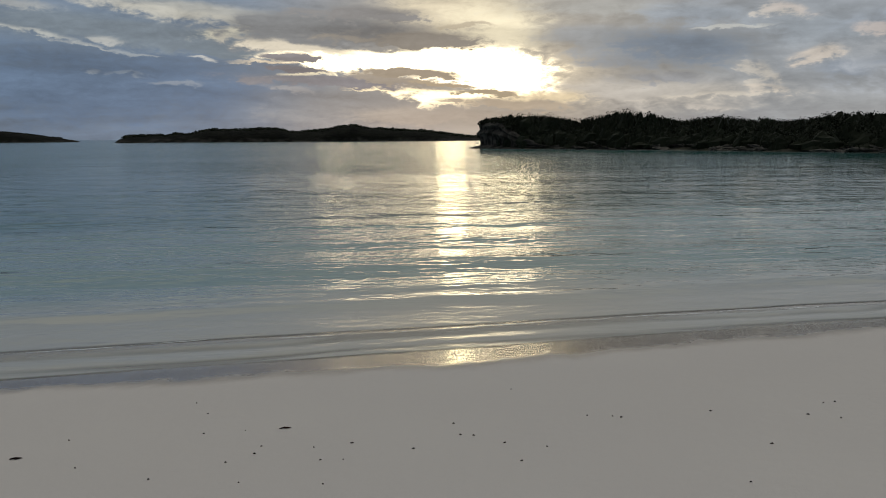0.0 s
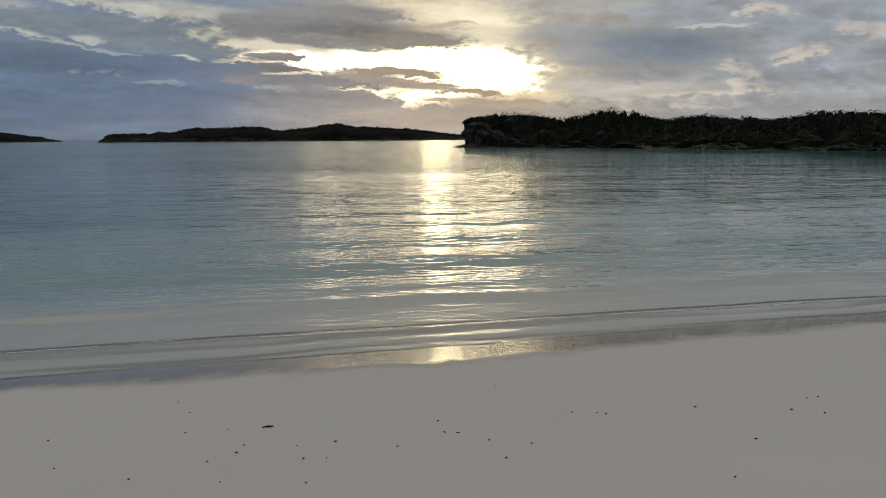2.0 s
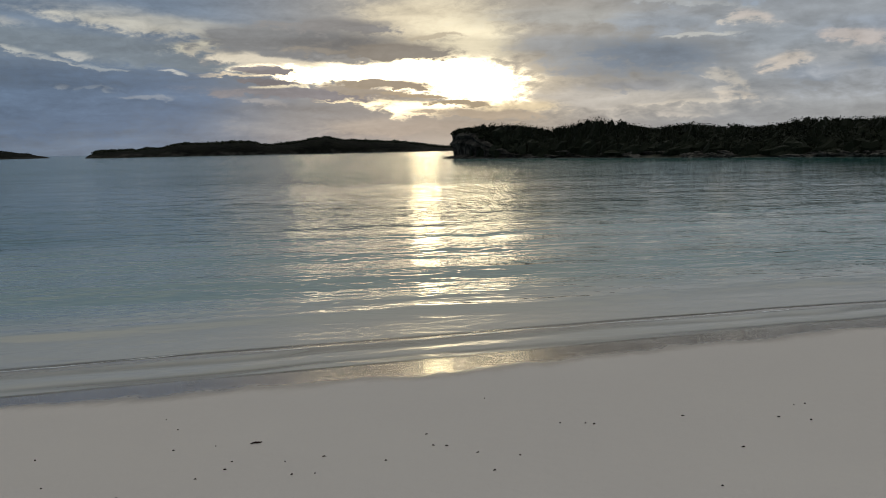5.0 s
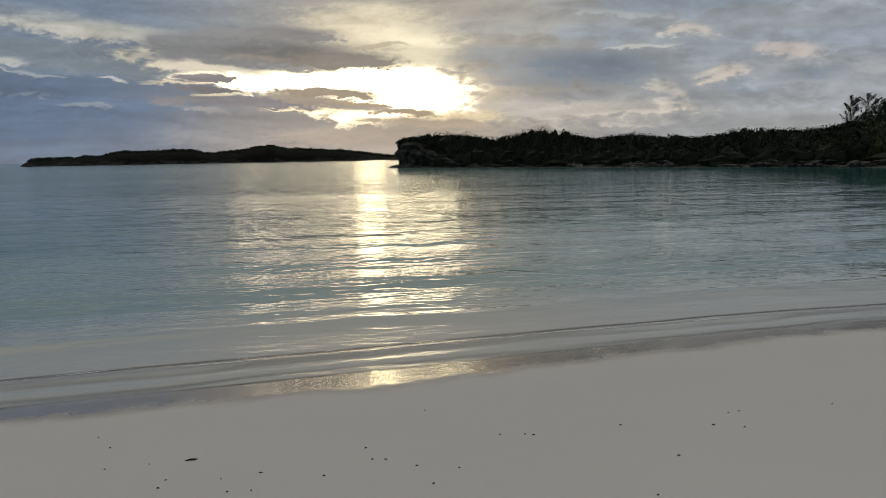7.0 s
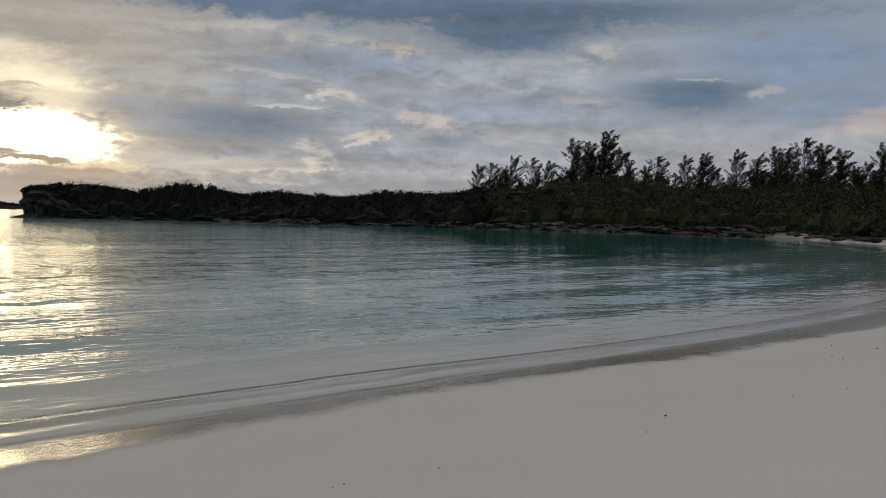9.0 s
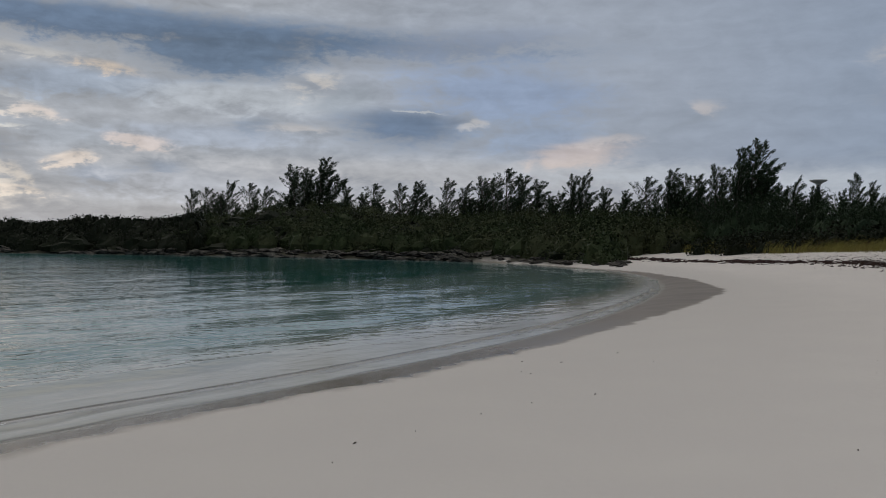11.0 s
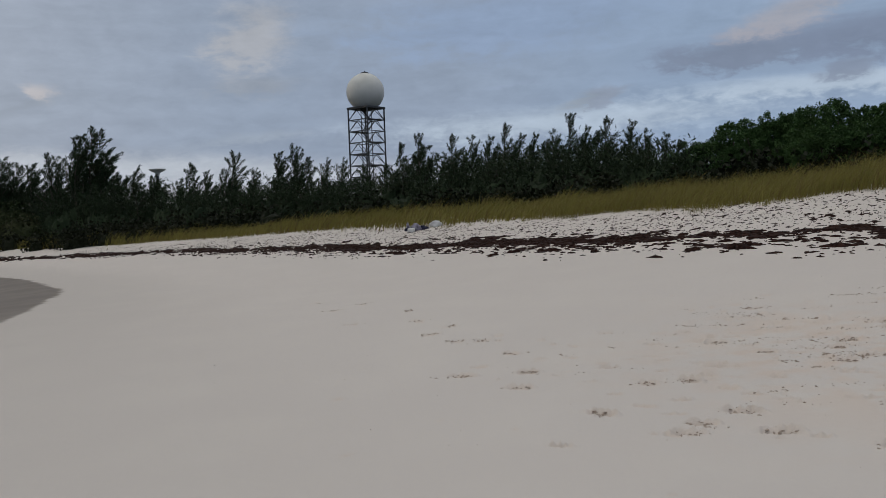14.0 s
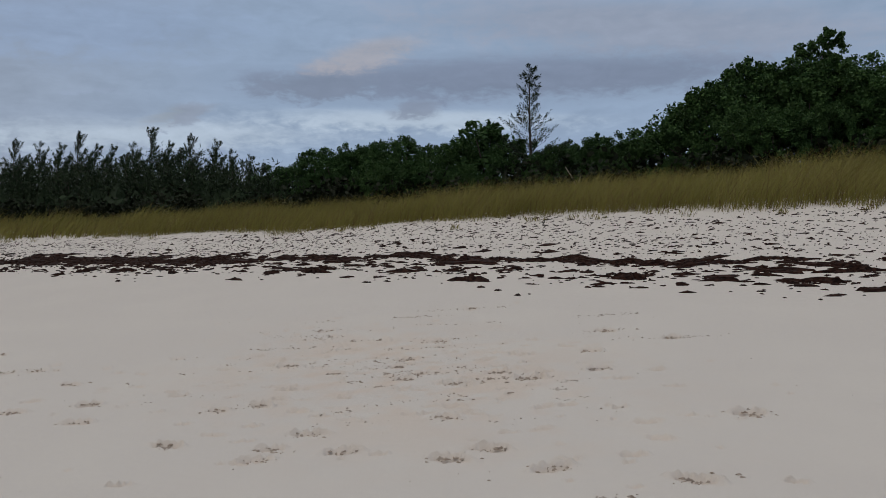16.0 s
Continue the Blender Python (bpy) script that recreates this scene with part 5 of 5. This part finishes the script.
# ---- seaweed ----
def flakes(spots, tall, side=14, rows=4, cap=0.3, lift=0.006):
    """Low irregular mats; rows of x, y, length, width, turn."""
    vs, fs, base = [], [], 0
    a = np.linspace(0, 2 * math.pi, side + 1)[:-1]
    i, j = np.meshgrid(np.arange(rows - 1), np.arange(side), indexing="ij")
    f0 = np.stack([i * side + j, i * side + (j + 1) % side, (i + 1) * side + (j + 1) % side, (i + 1) * side + j], -1).reshape(-1, 4)
    spots = np.asarray(spots)
    zz = height(spots[:, 0], spots[:, 1])[0] + unevenness(spots[:, 0], spots[:, 1])
    e = 0.3
    zx = height(spots[:, 0] + e, spots[:, 1])[0] + unevenness(spots[:, 0] + e, spots[:, 1])
    zy = height(spots[:, 0], spots[:, 1] + e)[0] + unevenness(spots[:, 0], spots[:, 1] + e)
    for (x, y, L, W, turn), z, gx_, gy_ in zip(spots, zz, (zx - zz) / e, (zy - zz) / e):
        edge = np.clip(1 + 0.45 * rng.normal(size=side), 0.25, 2.2)
        h = min(tall * rng.uniform(0.5, 1.3), cap * W) + 0.003
        z = z + lift
        for r_, up in ((1.0, min(-0.003, -0.2 * tall)), (0.86, h * 0.45), (0.5, h), (0.05, h * 1.1))[:rows - 1] + ((0.05, h * 1.1),):
            k = edge * r_ * (1 + 0.08 * rng.normal(size=side))
            px, py = np.cos(a) * L * k, np.sin(a) * W * k
            qx, qy = px * math.cos(turn) - py * math.sin(turn), px * math.sin(turn) + py * math.cos(turn)
            vs.append(np.stack([x + qx, y + qy, z + gx_ * qx + gy_ * qy + up + (up > 0) * 0.35 * h * rng.normal(size=side)], -1))
        fs.append(f0 + base)
        base += side * rows
    return np.concatenate(vs), np.concatenate(fs)


ALONG = math.atan2(0.52, 0.854)


def strewn(count, s_mean, s_dev, u0, u1, long, slim, power=1.0, swing=0.22):
    rows = []
    for _ in range(count):
        u = u0 + (u1 - u0) * rng.random() ** power
        s = rng.normal(s_mean, s_dev) + 0.25 * math.sin(u * 0.5) + 0.15 * math.sin(u * 1.7 + 1)
        x, y = from_dune(s, u)
        L = long * min(0.45 * rng.lognormal(0.45, 0.6), 3.0)
        rows.append((x, y, L, L * slim * rng.uniform(0.6, 1.4), ALONG + rng.normal(0, swing)))
    return rows


def tangle(rows, count, share=0.55):
    """Breaks each mat into a ragged heap of smaller strands that overlap."""
    out = []
    for x, y, L, W, turn in rows:
        out.append((x, y, L * 0.75, W * 0.8, turn))
        for _ in range(count):
            a, b = rng.normal(0, 0.55) * L, rng.normal(0, 0.6) * W
            l = L * share * rng.uniform(0.25, 0.8)
            out.append((x + a * math.cos(turn) - b * math.sin(turn), y + a * math.sin(turn) + b * math.cos(turn), l, l * rng.uniform(0.18, 0.45), turn + rng.normal(0, 0.4)))
    return out


band = strewn(820, 16.0, 0.13, -10, 45, 0.20, 0.36) + strewn(220, 15.85, 0.3, -10, 40, 0.22, 0.3) + strewn(2100, 15.85, 0.46, 20, 92, 0.25, 0.40)
tagged(sheet("seaweed_band", *flakes(tangle(band, 5), 0.05, 9, 3, cap=0.5), WRACK, smooth=False), "thick tangled band of dried dark brown seaweed on the sand", "seaweed", kind="stuff")
scraps = strewn(1000, 14.7, 0.55, -10, 60, 0.11, 0.34, 1.2) + strewn(7800, 18.2, 1.25, -10, 70, 0.030, 0.28, 1.1, 0.55) + strewn(2600, 20.0, 0.6, -10, 50, 0.034, 0.36, 1.0, 0.7)
scraps += strewn(900, 14.7, 0.6, -10, 50, 0.04, 0.4, 1.0, 0.6) + strewn(4200, 18.4, 1.3, -10, 60, 0.015, 0.5, 1.0, 1.2) + strewn(700, 17.0, 0.5, -10, 60, 0.06, 0.3, 1.0, 0.4)
scraps += strewn(200, 13.6, 0.6, -8, 45, 0.07, 0.35) + strewn(220, 17.6, 0.7, -8, 60, 0.10, 0.3, 1.0, 0.5)
mats = strewn(300, 14.4, 0.62, -8, 44, 0.125, 0.34)
scraps += [row for k, row in enumerate(tangle(mats, 7)) if k % 8]
tagged(sheet("seaweed_scraps", *flakes(scraps, 0.03, 7, 3, cap=0.45), WRACK, smooth=False), "small dark scraps of dried seaweed scattered over the sand", "seaweed", kind="stuff")
for row in mats:
    tagged(sheet("seaweed_clump", *flakes([row], 0.07, 26, cap=0.5), WRACK, smooth=False), "dark brown clump of dried seaweed lying on pale sand", "seaweed", "seaweed clumps on the beach")

# ---- bits on the smooth sand ----
BITS_A = [(-1.77, 6.13), (-1.61, 5.84), (-1.51, 5.36), (-1.26, 5.41), (-1.02, 5.45), (-2.32, 5.27), (-1.09, 5.07), (-1.1, 4.93), (-0.77, 5.03), (-0.55, 5.1), (-0.7, 4.79),
          (-0.57, 4.79), (-0.63, 4.39), (-1.58, 4.52), (-2.06, 4.73), (-0.18, 4.97), (0.06, 5.48), (0.1, 5.23), (0.18, 5.21), (0.5, 6.37), (0.36, 5.05), (0.6, 4.96), (0.43, 4.71),
          (0.94, 5.61), (1.1, 5.58), (1.15, 5.55), (1.76, 5.65), (1.56, 4.31), (1.9, 4.93), (2.35, 5.52), (2.52, 5.42), (2.66, 5.83), (-1.08, 4.44), (-1.23, 4.78), (-2.49, 4.92)]
BITS_B = [(5.28, 5.97), (5.86, 6.4), (7.51, 6.47), (8.33, 6.5), (11.22, 8.99), (9.2, 6.31), (12.01, 7.27), (13.64, 4.85), (8.0, 3.13), (6.51, 6.35), (11.4, 8.41), (10.16, 7.98),
          (12.76, 8.35), (2.57, 5.8), (3.37, 5.88), (4.53, 4.28), (10.25, 8.21), (12.37, 4.44)]
for k, (x, y) in enumerate(BITS_A + BITS_B):
    L = 0.027 if (x, y) in ((-1.02, 5.45), (-2.49, 4.92)) else rng.uniform(0.003, 0.009) * (1.9 if x > 5 else 1.0)
    tagged(sheet("seaweed_bit", *flakes([(x, y, L, L * rng.uniform(0.2, 0.4), rng.uniform(-0.4, 0.4))], 0.004, 14, 3), WRACK, smooth=False), "tiny dark scrap of seaweed on smooth sand", "seaweed", "scraps on the smooth sand")


# ---- things left on the upper beach ----
def soft_bag(name, size, mat, seed, parent):
    bm = lump(1.0, 1.0, seed, 0.35, 3)
    for v in bm.verts:
        v.co = Vector((v.co.x * size[0], v.co.y * size[1], max(v.co.z, -0.45) * size[2]))
    return part(name, bm, mat, parent, smooth=True)


def cloth(a, b, scale=6.0):
    return mottled(a, b, scale, rough=0.9, bump=0.02)


NAVY = material("navy_cloth", cloth((0.02, 0.022, 0.045), (0.055, 0.055, 0.09)))
MAUVE = material("faded_mauve_cloth", cloth((0.16, 0.15, 0.20), (0.36, 0.34, 0.42)))
WHITE_BAG = material("white_plastic_bag", mottled((0.55, 0.55, 0.55), (0.72, 0.72, 0.72), 5.0, rough=0.5, bump=0.01))


def belongings():
    x, y = seen_from(84.6, 40.0, NEAR_VIEW)
    z = ground_at(x, y)
    heap = new("cloth_heap")
    heap.matrix_basis = pose(x, y, z) @ Matrix.Diagonal((0.8, 0.8, 0.85, 1))
    tagged(heap, "crumpled heap of navy and mauve cloth lying on the upper beach", "cloth")
    soft_bag("towel", (0.26, 0.26, 0.18), NAVY, 3, heap).location = (0.12, -0.25, 0.08)
    soft_bag("sheet", (0.3, 0.25, 0.28), MAUVE, 5, heap).location = (0.0, 0.15, 0.14)
    soft_bag("scarf", (0.22, 0.3, 0.16), NAVY, 8, heap).location = (-0.1, 0.5, 0.06)
    soft_bag("sleeve", (0.07, 0.09, 0.26), MAUVE, 9, heap).location = (0.0, 0.62, 0.16)
    for k, (az_, d_, size) in enumerate(((84.1, 39.8, (0.16, 0.17, 0.16)), (85.7, 40.4, (0.26, 0.32, 0.2)))):
        x, y = seen_from(az_, d_, NEAR_VIEW)
        bag = soft_bag("plastic_bag", size, WHITE_BAG, 15 + k, None)
        bag.location = (x, y, ground_at(x, y) + 0.06)
        tagged(bag, "full white plastic bag on the upper beach", "bag", "bags beside the cloth heap")


belongings()


# ---- crumbs in the trodden sand ----
crumbs = []


def crumble(cx, cy, count, rx, ry, turn, size):
    """Lumps of sand kicked up in a loose oval."""
    for _ in range(count):
        a, b = rng.normal(0, rx), rng.normal(0, ry)
        L = size * rng.lognormal(0.0, 0.45)
        crumbs.append((cx + a * math.cos(turn) - b * math.sin(turn), cy + a * math.sin(turn) + b * math.cos(turn), L, L * rng.uniform(0.25, 0.6), turn + rng.normal(0, 0.5)))


for cx, cy in STEPS_A + STEPS_B:
    crumble(cx, cy, int(rng.integers(12, 26)), 0.09, 0.05, rng.uniform(0.7, 1.5), 0.010)
for _ in range(70):
    crumble(rng.normal(11.9, 1.7), rng.normal(-2.1, 1.1), int(rng.integers(3, 16)), rng.uniform(0.05, 0.22), 0.035, rng.uniform(0.8, 1.5), 0.008)
for cx, cy, rx in ((14.4, -4.2, 0.35), (14.2, -3.4, 0.25), (11.7, -4.7, 0.22), (10.85, -5.0, 0.3), (12.6, -5.4, 0.3), (10.9, -2.1, 0.3), (11.1, -1.9, 0.25), (13.2, -1.2, 0.3)):
    crumble(cx, cy, 34, rx, 0.05, 1.17 + rng.uniform(-0.15, 0.15), 0.010)
for _ in range(130):
    crumble(rng.uniform(5, 17), rng.uniform(-6, 3), 1, 0.02, 0.02, 0, 0.006)
tagged(sheet("sand_crumbs", *flakes(crumbs, 0.007, 8, 3, cap=0.5, lift=0.0), CRUMB, smooth=False), "small brown crumbs of sand kicked up round footprints, doubling as thin shadow lines", "beach debris", kind="stuff")
